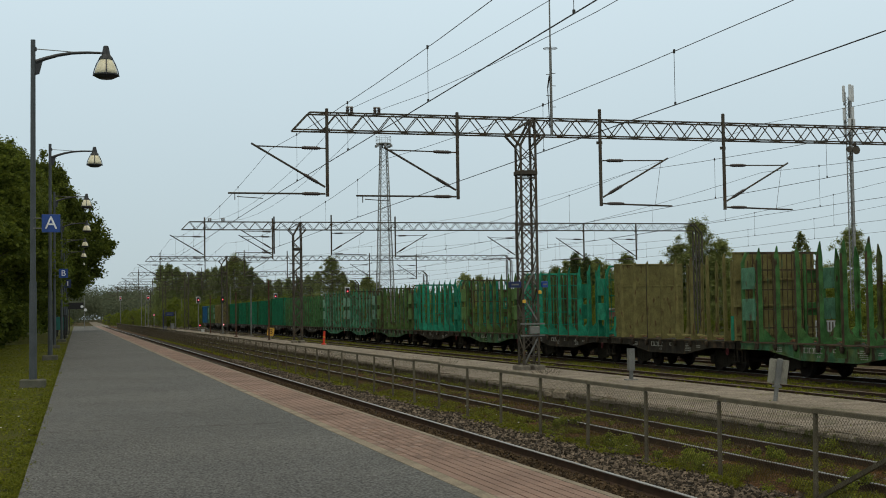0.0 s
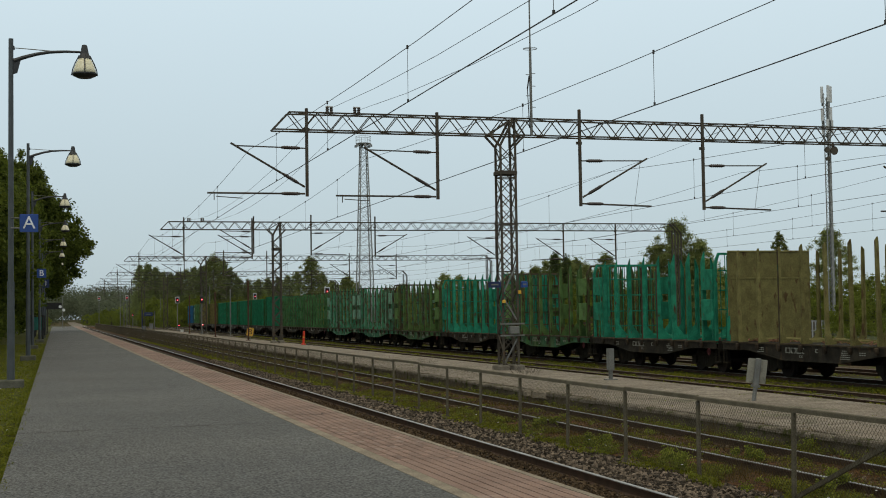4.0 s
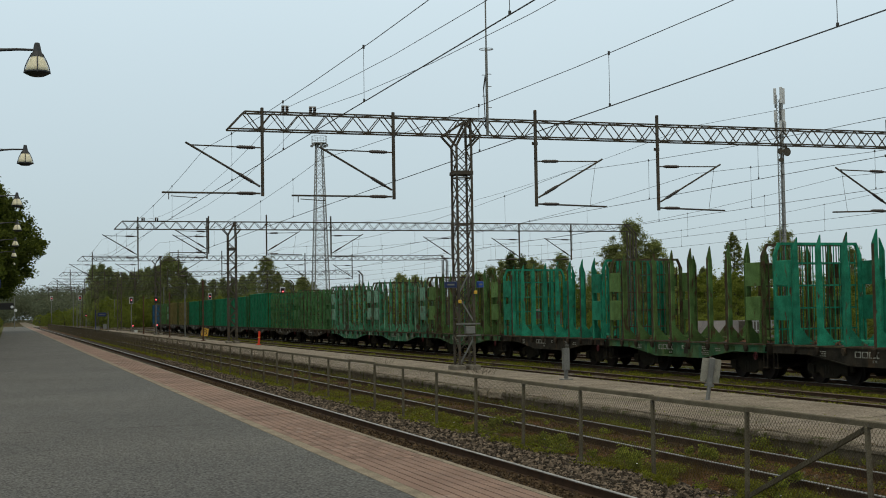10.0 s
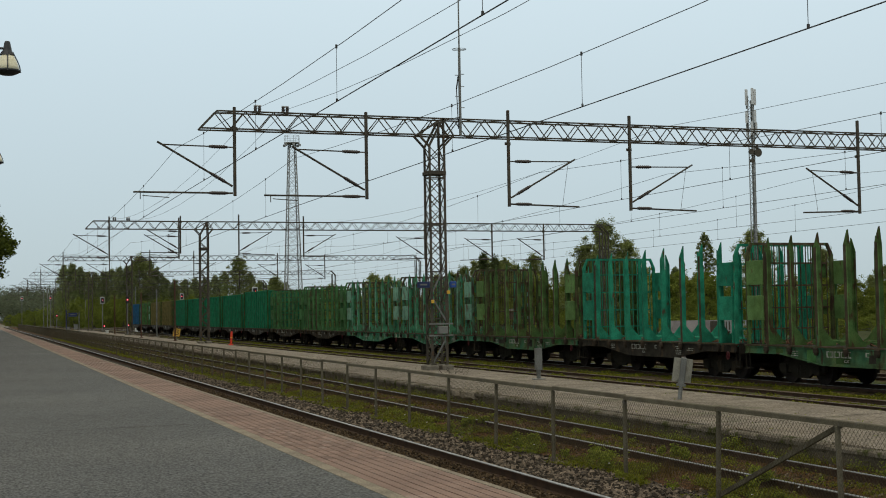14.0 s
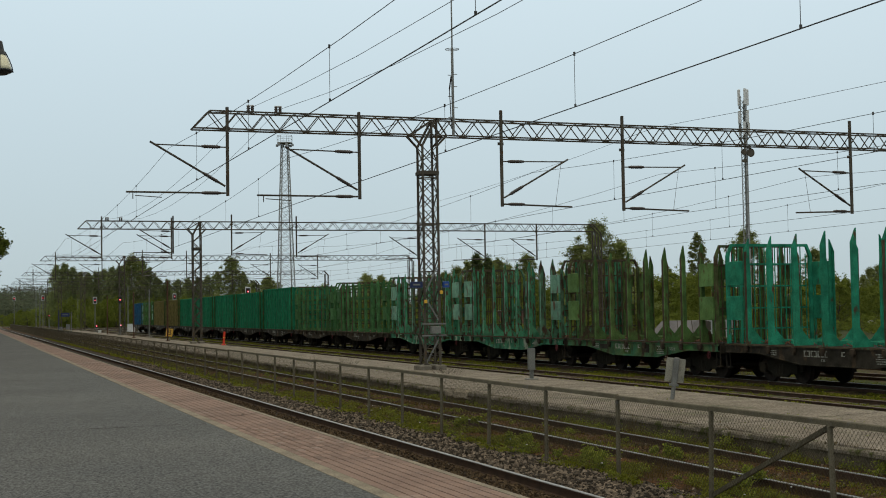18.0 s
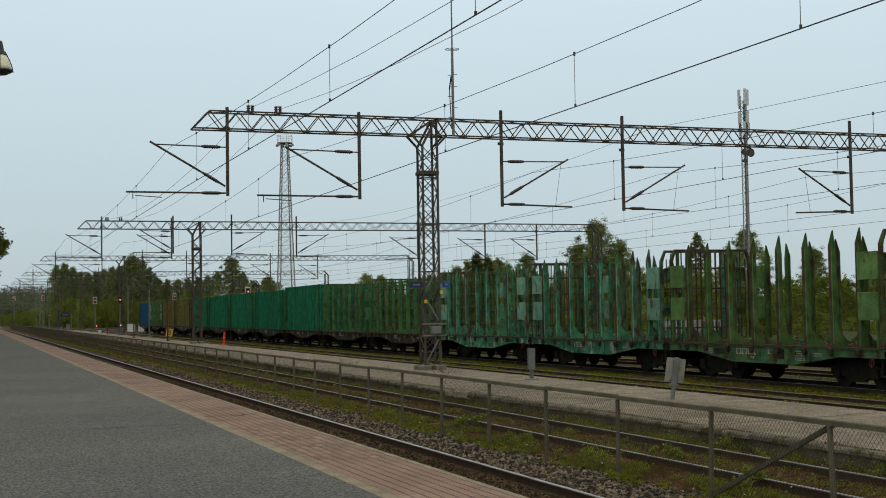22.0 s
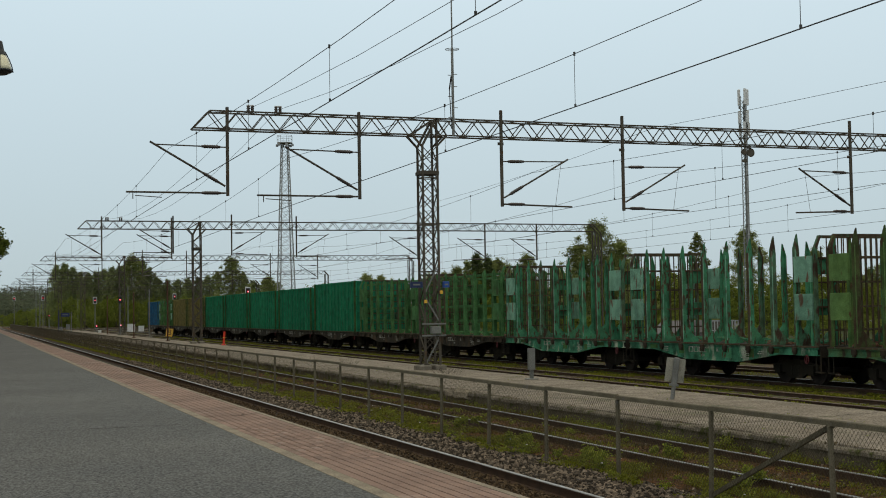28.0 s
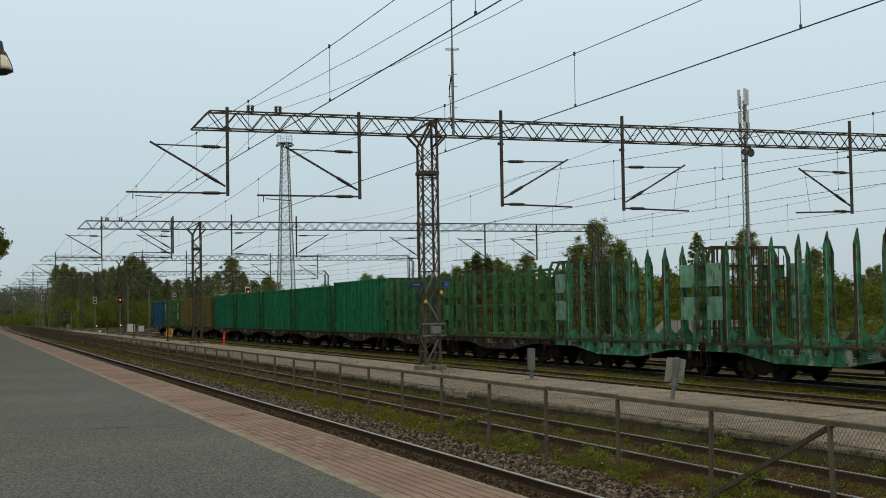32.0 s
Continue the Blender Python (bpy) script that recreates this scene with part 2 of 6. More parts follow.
def leaf_material(name, base, second):
    m = bpy.data.materials.new(name)
    m.use_nodes = True
    n, l = m.node_tree.nodes, m.node_tree.links
    b = n["Principled BSDF"]
    geo, ramp, info = n.new("ShaderNodeNewGeometry"), n.new("ShaderNodeValToRGB"), n.new("ShaderNodeObjectInfo")
    ramp.color_ramp.elements[0].color, ramp.color_ramp.elements[1].color = (*base, 1), (*second, 1)
    hs, mr = n.new("ShaderNodeHueSaturation"), n.new("ShaderNodeMapRange")
    mr.inputs["To Min"].default_value, mr.inputs["To Max"].default_value = 0.8, 1.2
    l.new(geo.outputs["Random Per Island"], ramp.inputs[0])
    l.new(info.outputs["Random"], mr.inputs["Value"])
    l.new(mr.outputs["Result"], hs.inputs["Value"])
    l.new(ramp.outputs[0], hs.inputs["Color"])
    l.new(hs.outputs["Color"], b.inputs["Base Color"])
    b.inputs["Roughness"].default_value = 0.75
    b.inputs["Specular IOR Level"].default_value = 0.1
    tr, mx, out = n.new("ShaderNodeBsdfTranslucent"), n.new("ShaderNodeMixShader"), n["Material Output"]
    mx.inputs[0].default_value = 0.45
    l.new(hs.outputs["Color"], tr.inputs["Color"])
    l.new(b.outputs[0], mx.inputs[1])
    l.new(tr.outputs[0], mx.inputs[2])
    l.new(mx.outputs[0], out.inputs["Surface"])
    return m


leaf_maple = leaf_material("broad_leaves", (0.050, 0.072, 0.013), (0.140, 0.172, 0.027))
leaf_birch = leaf_material("birch_leaves", (0.145, 0.172, 0.060), (0.290, 0.320, 0.115))
# the haze of distance is put into this leaf colour
leaf_haze = leaf_material("haze_tinted_leaves", (0.122, 0.150, 0.060), (0.210, 0.245, 0.098))
# mixed-wood green, greyed to paint in the haze over the hill
leaf_woods = leaf_material("hazy_wood_leaves", (0.072, 0.088, 0.056), (0.118, 0.136, 0.086))
leaf_shrub = leaf_material("shrub_leaves", (0.10, 0.130, 0.020), (0.19, 0.220, 0.040))
needle = leaf_material("pine_needles", (0.060, 0.082, 0.030), (0.11, 0.135, 0.048))
stone_mat = leaf_material("ballast_stones", (0.030, 0.024, 0.018), (0.225, 0.176, 0.132))
rusty_stone = leaf_material("rusty_stones", (0.025, 0.017, 0.010), (0.112, 0.076, 0.044))
rusty_stone.node_tree.nodes["Mix Shader"].inputs[0].default_value = 0.0
stone_mat.node_tree.nodes["Color Ramp"].color_ramp.elements[0].position = 0.35
stone_mat.node_tree.nodes["Mix Shader"].inputs[0].default_value = 0.0
grass_mat = leaf_material("grass_blades", (0.080, 0.094, 0.010), (0.200, 0.200, 0.022))
weed_leaf = leaf_material("weed_leaves", (0.105, 0.138, 0.016), (0.250, 0.275, 0.038))
lawn_leaf = leaf_material("lawn_blades", (0.070, 0.086, 0.009), (0.165, 0.172, 0.020))
dry_grass = leaf_material("dry_grass_blades", (0.080, 0.047, 0.014), (0.118, 0.088, 0.020))


# ---- mesh building ----
class Solid:
    """Gathers faces; made into one mesh object by part()."""

    def __init__(self):
        self.v, self.f = [], []

    def add(self, verts, faces):
        k = len(self.v)
        self.v.extend(verts)
        self.f.extend([tuple(i + k for i in f) for f in faces])
        return self

    def box(self, x0, x1, y0, y1, z0, z1):
        return self.add([(x0, y0, z0), (x1, y0, z0), (x1, y1, z0), (x0, y1, z0), (x0, y0, z1), (x1, y0, z1), (x1, y1, z1), (x0, y1, z1)],
                        [(0, 3, 2, 1), (4, 5, 6, 7), (0, 1, 5, 4), (1, 2, 6, 5), (2, 3, 7, 6), (3, 0, 4, 7)])

    def soft(self, x0, x1, y0, y1, z0, z1, c=0.02):
        """A box whose upright and top edges are chamfered."""
        ring = lambda d, z: [(x0 + d + c, y0 + d, z), (x1 - d - c, y0 + d, z), (x1 - d, y0 + d + c, z), (x1 - d, y1 - d - c, z),
                             (x1 - d - c, y1 - d, z), (x0 + d + c, y1 - d, z), (x0 + d, y1 - d - c, z), (x0 + d, y0 + d + c, z)]
        r = ring(0, z0) + ring(0, z1 - c) + ring(c, z1)
        f = [tuple(range(7, -1, -1)), tuple(range(16, 24))]
        for a in (0, 8):
            f += [(a + i, a + (i + 1) % 8, a + 8 + (i + 1) % 8, a + 8 + i) for i in range(8)]
        return self.add(r, f)

    def tube(self, p, q, r, r2=None, n=8):
        p, q = Vector(p), Vector(q)
        r2 = r if r2 is None else r2
        d = (q - p).normalized()
        a = d.orthogonal().normalized()
        b = d.cross(a)
        ring = [(a * math.cos(2 * math.pi * i / n) + b * math.sin(2 * math.pi * i / n)) for i in range(n)]
        return self.add([tuple(p + e * r) for e in ring] + [tuple(q + e * r2) for e in ring],
                        [(i, (i + 1) % n, n + (i + 1) % n, n + i) for i in range(n)] + [tuple(range(n - 1, -1, -1)), tuple(range(n, 2 * n))])

    def bar(self, p, q, w, h=None, up=(0, 0, 1)):
        """A square bar from p to q, w wide and h deep."""
        p, q, h = Vector(p), Vector(q), h or w
        d = (q - p).normalized()
        s = d.cross(Vector(up))
        if s.length < 1e-4:
            s = d.cross(Vector((1, 0, 0)))
        s.normalize()
        u = s.cross(d)
        o = [s * (a * w / 2) + u * (b * h / 2) for a, b in ((-1, -1), (1, -1), (1, 1), (-1, 1))]
        return self.add([tuple(p + e) for e in o] + [tuple(q + e) for e in o],
                        [(0, 1, 2, 3)[::-1], (4, 5, 6, 7), (0, 1, 5, 4), (1, 2, 6, 5), (2, 3, 7, 6), (3, 0, 4, 7)])

    def angle(self, p, q, w, up=(0, 0, 1), t=0.012):
        """An L-section from p to q."""
        p, q = Vector(p), Vector(q)
        d = (q - p).normalized()
        s = d.cross(Vector(up))
        if s.length < 1e-4:
            s = d.cross(Vector((1, 0, 0)))
        s.normalize()
        u = s.cross(d)
        prof = [(0, 0), (w, 0), (w, t), (t, t), (t, w), (0, w)]
        o = [s * (a - w / 2) + u * (b - w / 2) for a, b in prof]
        n = len(o)
        return self.add([tuple(p + e) for e in o] + [tuple(q + e) for e in o],
                        [(i, (i + 1) % n, n + (i + 1) % n, n + i) for i in range(n)] + [tuple(range(n - 1, -1, -1)), tuple(range(n, 2 * n))])

    def sweep(self, prof, p, q):
        """A profile in x, z carried along from y = p to y = q."""
        n = len(prof)
        return self.add([(x, p, z) for x, z in prof] + [(x, q, z) for x, z in prof],
                        [(i, (i + 1) % n, n + (i + 1) % n, n + i) for i in range(n)] + [tuple(range(n - 1, -1, -1)), tuple(range(n, 2 * n))])

    def plate(self, outline, axis, a, b):
        """A flat outline (two coordinates), given thickness from a to b along axis 0 (x) or 1 (y) or 2 (z)."""
        n = len(outline)
        put = {0: lambda c, k: (k, *c), 1: lambda c, k: (c[0], k, c[1]), 2: lambda c, k: (*c, k)}[axis]
        return self.add([put(c, a) for c in outline] + [put(c, b) for c in outline],
                        [(i, (i + 1) % n, n + (i + 1) % n, n + i) for i in range(n)] + [tuple(range(n - 1, -1, -1)), tuple(range(n, 2 * n))])

    def lathe(self, prof, n=12, c=(0, 0, 0)):
        """Rings of (radius, z) about the upright axis through c."""
        k = len(prof)
        v = [(c[0] + r * math.cos(2 * math.pi * i / n), c[1] + r * math.sin(2 * math.pi * i / n), c[2] + z) for r, z in prof for i in range(n)]
        f = [(j * n + i, j * n + (i + 1) % n, (j + 1) * n + (i + 1) % n, (j + 1) * n + i) for j in range(k - 1) for i in range(n)]
        return self.add(v, f + [tuple(range(n - 1, -1, -1)), tuple(range((k - 1) * n, k * n))])

    def mesh(self, name, mat):
        me = bpy.data.meshes.new(name)
        me.from_pydata(self.v, [], self.f)
        me.update()
        bm = bmesh.new()
        bm.from_mesh(me)
        bmesh.ops.recalc_face_normals(bm, faces=bm.faces)
        bm.to_mesh(me)
        bm.free()
        me.materials.append(mat)
        return me

    def raw(self, name, mat):
        me = bpy.data.meshes.new(name)
        me.from_pydata(self.v, [], self.f)
        me.update()
        me.materials.append(mat)
        return me


def smooth(me):
    me.shade_smooth()
    return me


def part(name, solid, mat, parent, label="", at=None):
    """One mesh under a thing or a part. solid: a Solid, or a mesh to share."""
    me = solid.mesh(name, mat) if isinstance(solid, Solid) else solid
    ob = new(name, me)
    ob.parent = parent
    if at:
        ob.location = at
    if label:
        tagged(ob, label)
    return ob


def thing(name, label, category, at=(0, 0, 0), group="", turn=0.0):
    ob = new(name)
    ob.empty_display_size = 0.2
    ob.location = at
    ob.rotation_euler = (0, 0, radians(turn))
    return tagged(ob, label, category, group)


def setting(name, solid, mat, label):
    return tagged(new(name, solid.mesh(name, mat) if isinstance(solid, Solid) else solid), label, kind="structure")


def plain(name, solid, mat, label, category, at=(0, 0, 0), group="", kind=""):
    ob = new(name, solid.mesh(name, mat) if isinstance(solid, Solid) else solid)
    ob.location = at
    return tagged(ob, label, category, group, kind)

# ---- ground, platforms, tracks ----
TRACKS = [("track_1", 7.16), ("track_2", 11.67), ("track_3", 21.6), ("track_4", 25.97), ("track_5", 30.2), ("track_6", 34.8), ("track_7", 39.4)]
Y_NEAR, Y_FAR = -25.0, 420.0

setting("ground", Solid().add([(-600, -200, -0.36), (900, -200, -0.36), (900, 2600, -0.36), (-600, 2600, -0.36)], [(0, 1, 2, 3)]), yard_mat,
        "weedy gravel ground of a railway yard")


def strip(name, prof, mat, label, y0=Y_NEAR, y1=Y_FAR):
    return setting(name, Solid().sweep(prof, y0, y1), mat, label)


def sheet(name, x0, x1, y0, y1, z, mat, label, step=0.5, rough=0.04, seed=1.0, dip=0.0):
    """Uneven ground: a grid whose heights wander by `rough`, finer near the camera."""
    s = Solid()
    ys, y = [], y0
    while y < y1:
        ys.append(y)
        y += step if y < 70 else step * 6
    ys.append(y1)
    nx = max(2, int((x1 - x0) / step))
    xs = [x0 + (x1 - x0) * i / nx for i in range(nx + 1)]
    for yy in ys:
        for xx in xs:
            edge = min(xx - x0, x1 - xx)
            h = noise.noise((xx * 1.1, yy * 0.7, seed)) + 0.5 * noise.noise((xx * 3.1, yy * 2.7, seed))
            s.v.append((xx, yy, z + rough * h * min(1.0, edge * 2 + 0.2) - dip * max(0.0, 1.0 - (xx - x0) * 1.6)))
    w = nx + 1
    s.f = [(j * w + i, j * w + i + 1, (j + 1) * w + i + 1, (j + 1) * w + i) for j in range(len(ys) - 1) for i in range(nx)]
    return setting(name, smooth(s.raw(name, mat)), mat, label)


strip("ballast_bed_1", [(5.3, -0.5), (5.3, -0.2), (5.9, -0.17), (7.9, -0.17), (8.0, -0.14), (9.1, -0.15), (9.9, -0.34), (9.9, -0.5)], ballast_mat, "grey ballast bed of the platform track")
sheet("weedy_bed_2", 8.85, 13.36, Y_NEAR, Y_FAR, -0.138, weed_ground, "rusty gravel overgrown with grass and weeds", 0.45, 0.06, 2.0, 0.17)
sheet("yard_bed", 18.45, 46, Y_NEAR, Y_FAR, -0.12, yard_mat, "gravel and grass between the yard tracks", 1.1, 0.05, 5.0)

far_line = Solid()
bends = [(7.16, 420), (8.0, 470), (8.5, 600), (9.6, 800), (11.0, 970)]
for (xa, ya), (xb, yb) in zip(bends, bends[1:]):
    far_line.add([(xa - 2.4, ya, -0.17), (xa + 2.4, ya, -0.17), (xb + 2.4, yb, -0.17), (xb - 2.4, yb, -0.17)], [(0, 1, 2, 3)])
setting("far_track_bed", far_line, concrete_block, "pale gravel bed of the line curving away")

sheet("meadow", 45, 240, 60, 420, -0.05, meadow_mat, "rough green meadow beyond the sidings", 4.0, 0.12, 7.0)

PLAT_END = 330.0
setting("platform", Solid().box(-0.62, 4.10, Y_NEAR, PLAT_END, -0.4, 0.55), asphalt, "grey asphalt station platform")
setting("platform_kerb", Solid().box(4.10, 4.275, Y_NEAR, PLAT_END, -0.4, 0.556), kerb_stone, "pale concrete kerb line in the platform")
setting("platform_edge", Solid().box(5.40, 5.49, Y_NEAR, PLAT_END, -0.4, 0.553), kerb_stone, "pale concrete platform edge")
paving = setting("paving", Solid().box(4.275, 5.40, Y_NEAR, PLAT_END, -0.4, 0.535), joint_dark, "red paving band along the platform edge")

# long asphalt seams
for ya, yb in ((23.86, 24.16), (43.8, 44.1)):
    seam = Solid()
    n = 60

    def seam_y(x):
        return ya + (yb - ya) * (x + 0.6) / 4.69 + 0.10 * noise.noise((x * 0.9, ya, 0)) + 0.03 * noise.noise((x * 6.0, ya, 1))

    for i in range(n):
        xa, xb = -0.6 + 4.69 * i / n, -0.6 + 4.69 * (i + 1) / n
        w = 0.016 + 0.026 * noise.noise((xa * 1.7, ya, 3.0))
        if w > 0.006:
            p, q = seam_y(xa), seam_y(xb)
            seam.add([(xa, p - w, 0.5535), (xb, q - w, 0.5535), (xb, q + w, 0.5535), (xa, p + w, 0.5535)], [(0, 1, 2, 3)])
    setting("asphalt_seam", seam, joint_dark, "dark seam in the asphalt")

joint = Solid()
for xa, xb, ya, yb in ((4.29, 4.62, 25.72, 25.76), (4.62, 4.64, 25.66, 25.76), (4.62, 5.02, 25.62, 25.66), (5.02, 5.04, 25.62, 25.9), (5.02, 5.34, 25.86, 25.9)):
    joint.add([(xa, ya, 0.5565), (xb, ya, 0.5565), (xb, yb, 0.5565), (xa, yb, 0.5565)], [(0, 1, 2, 3)])
setting("paving_seam", joint, joint_dark, "dark broken joint across the red paving")

# low second platform
strip("platform_2", [(13.62, -0.5), (13.62, 0.195), (18.5, 0.205), (18.5, -0.5)], concrete, "worn low concrete platform between the tracks", Y_NEAR, 245)
strip("platform_2_wall", [(13.45, -0.5), (13.45, 0.115), (13.62, 0.115), (13.62, -0.5)], wall_dark, "old concrete retaining edge", Y_NEAR, 245)


def rail_profile(x):
    return [(x - 0.075, -0.165), (x + 0.075, -0.165), (x + 0.075, -0.15), (x + 0.012, -0.13), (x + 0.012, -0.04), (x + 0.036, -0.032),
            (x + 0.036, -0.012), (x - 0.036, -0.012), (x - 0.036, -0.032), (x - 0.012, -0.04), (x - 0.012, -0.13), (x - 0.075, -0.15)]


def head_profile(x):
    return [(x - 0.036, -0.012), (x + 0.036, -0.012), (x + 0.034, -0.002), (x + 0.022, 0.0), (x - 0.022, 0.0), (x - 0.034, -0.002)]


sleeper_mesh = Solid().soft(-1.3, 1.3, -0.13, 0.13, -0.30, -0.115, 0.03).mesh("sleeper", sleeper_mat)
for name, cx in TRACKS:
    t = tagged(new(name), "steel railway track with two rails on sleepers", kind="structure")
    bright = name in ("track_1", "track_2", "track_4")
    for s in (-0.762, 0.762):
        r = part("rail", Solid().sweep(rail_profile(cx + s), Y_NEAR, Y_FAR), rail_side, t)
        part("rail_head", Solid().sweep(head_profile(cx + s), Y_NEAR, Y_FAR), rail_top if name == "track_1" else rail_used if bright else rail_dull, r, "shiny worn running surface" if bright else "")
    far = {"track_3": 60, "track_4": 70}.get(name, 0)
    y = 10.0
    while y < far:
        part("sleeper", sleeper_mesh, sleeper_mat, t, at=(cx, y, 0.0))
        y += 0.61

# lawn beside the platform
sheet("lawn", -60, -0.62, Y_NEAR, 340, 0.47, lawn_mat, "mown lawn with yellowing patches beside the platform", 1.2, 0.05, 9.0)

# ---- overhead line gantries ----
COL_X = 17.28


def lattice_beam(x0, x1, z0, z1, half, tip=0.62, pitch=1.08, y=0.0):
    """Four chords and zigzag bracing, with a slanted left tip."""
    chords, braces = [], []
    for s in (-half, half):
        chords.append(Solid().bar((x0, s, z0), (x1, s, z0), 0.055, 0.055))
        chords.append(Solid().bar((x0 + tip, s, z1), (x1, s, z1), 0.055, 0.055))
        chords.append(Solid().bar((x0, s, z0), (x0 + tip, s, z1), 0.07, 0.07))
    n = int((x1 - x0 - tip) / pitch)
    for s in (-half, half):
        for i in range(n):
            a = x0 + tip + i * pitch
            braces.append(Solid().bar((a, s, z1), (a + pitch / 2, s, z0), 0.035, 0.035))
            braces.append(Solid().bar((a + pitch / 2, s, z0), (min(a + pitch, x1), s, z1), 0.035, 0.035))
    for i in range(n):
        a = x0 + tip + i * pitch
        sg = 1 if i % 2 else -1
        for z in (z0, z1):
            braces.append(Solid().bar((a, -half * sg, z), (a + pitch, half * sg, z), 0.03, 0.03))
    return chords, braces


def lattice_column(w, z0, z1, pitch=0.62, leg=0.1, fat=0.045, cross=True):
    legs, braces = [], []
    for sx in (-1, 1):
        for sy in (-1, 1):
            legs.append(Solid().angle((sx * w / 2, sy * w / 2, z0), (sx * w / 2, sy * w / 2, z1), leg, (0, 1, 0)))
    n = max(1, round((z1 - z0) / pitch))
    h = (z1 - z0) / n
    for i in range(n):
        a, b = z0 + i * h, z0 + (i + 1) * h
        for s in (-1, 1):
            e = 1 if i % 2 else -1
            braces.append(Solid().bar((-e * w / 2, s * w / 2, a), (e * w / 2, s * w / 2, b), *((fat, 0.03) if cross else (0.03, 0.06))))
            braces.append(Solid().bar((s * w / 2, -e * w / 2, a), (s * w / 2, e * w / 2, b), fat * (1 if cross else 0.4), 0.03))
            if w < 0.8 and cross:
                braces.append(Solid().bar((e * w / 2, s * w / 2, a), (-e * w / 2, s * w / 2, b), 0.04, 0.025))
        if i % 3 == 0:
            for s in (-1, 1):
                braces.append(Solid().bar((-w / 2, s * w / 2, a), (w / 2, s * w / 2, a), 0.05, 0.04))
                braces.append(Solid().bar((s * w / 2, -w / 2, a), (s * w / 2, w / 2, a), 0.05, 0.04))
    return legs, braces


def put_braces(name, bars, g, near, at=None):
    """Each bar a part of its own on the near gantry, one joined lattice on the far ones."""
    if near:
        for b in bars:
            part(name, b, steel_dark, g, at=at)
    else:
        s = Solid()
        for b in bars:
            s.add(b.v, b.f)
        tagged(part(name, s, steel_dark, g, at=at), kind="stuff")


insul = Solid().lathe([(0.03, -0.36), (0.05, -0.34), (0.05, -0.28)] + [(0.074 if i % 2 else 0.056, -0.27 + i * 0.045) for i in range(13)] + [(0.05, 0.31), (0.05, 0.35), (0.03, 0.36)], 8)
insul_mesh = insul.mesh("insulator", insulator_mat)


def put_insulator(parent, p, q, along):
    """An insulator on the line from p to q, its middle `along` metres from p."""
    p, q = Vector(p), Vector(q)
    d = (q - p).normalized()
    ob = part("insulator", insul_mesh, insulator_mat, parent)
    ob.location = p + d * along
    ob.rotation_euler = d.to_track_quat("Z", "Y").to_euler()


def hanger(g, x, zt, zb, sgn, up_len, low_len, detail=True, steady=True):
    """A drop post on the front of the beam at x with its cantilever arm to one side (sgn)."""
    zt, zb = zt - 0.06, zb - 0.035
    post = part("drop_post", Solid().soft(x - 0.055, x + 0.055, -0.475, -0.355, zb, zt, 0.015), steel_dark, g)
    part("post_plate", Solid().soft(x - 0.13, x + 0.13, -0.352, -0.335, zb + 2.5, zb + 2.62, 0.004), steel_dark, g)
    arm = Solid()
    y = -0.42
    top = (x + sgn * up_len, y, zb + 1.88)
    foot = (x + sgn * 0.09, y, zb + 0.36)
    arm.bar((x, y, zb + 1.83), top, 0.045, 0.045)
    arm.tube(foot, (top[0] + sgn * 0.2, y, top[2] + 0.1), 0.04, n=6)
    e = x + sgn * (low_len - 0.25)
    if steady:
        arm.tube((x + sgn * 0.08, y, zb + 0.1), (x + sgn * low_len, y, zb + 0.1), 0.035, n=6)
        arm.bar((e, y, zb + 0.1), (e, y, zb - 0.16), 0.03, 0.03)
        arm.bar((e - sgn * 0.08, y, zb - 0.03), (e - sgn * 1.05, y, zb - 0.09), 0.025, 0.03)
    else:
        arm.tube((x + sgn * 0.08, y, zb + 0.1), (x + sgn * low_len, y, zb + 0.02), 0.035, n=6)
        arm.tube((top[0] - sgn * 0.1, y, top[2]), (x + sgn * (low_len - 0.75), y, zb + 0.04), 0.008, n=4)
    a = part("cantilever", arm, steel_dark, post)
    if detail:
        put_insulator(post, (x, y, zb + 1.83), top, 0.62)
        put_insulator(post, foot, top, 0.62)
        put_insulator(post, (x, y, zb + 0.1), (x + sgn, y, zb + 0.1), 0.62)
    return e - sgn * 0.95, zb - 0.24, top[0], top[2] - 0.12


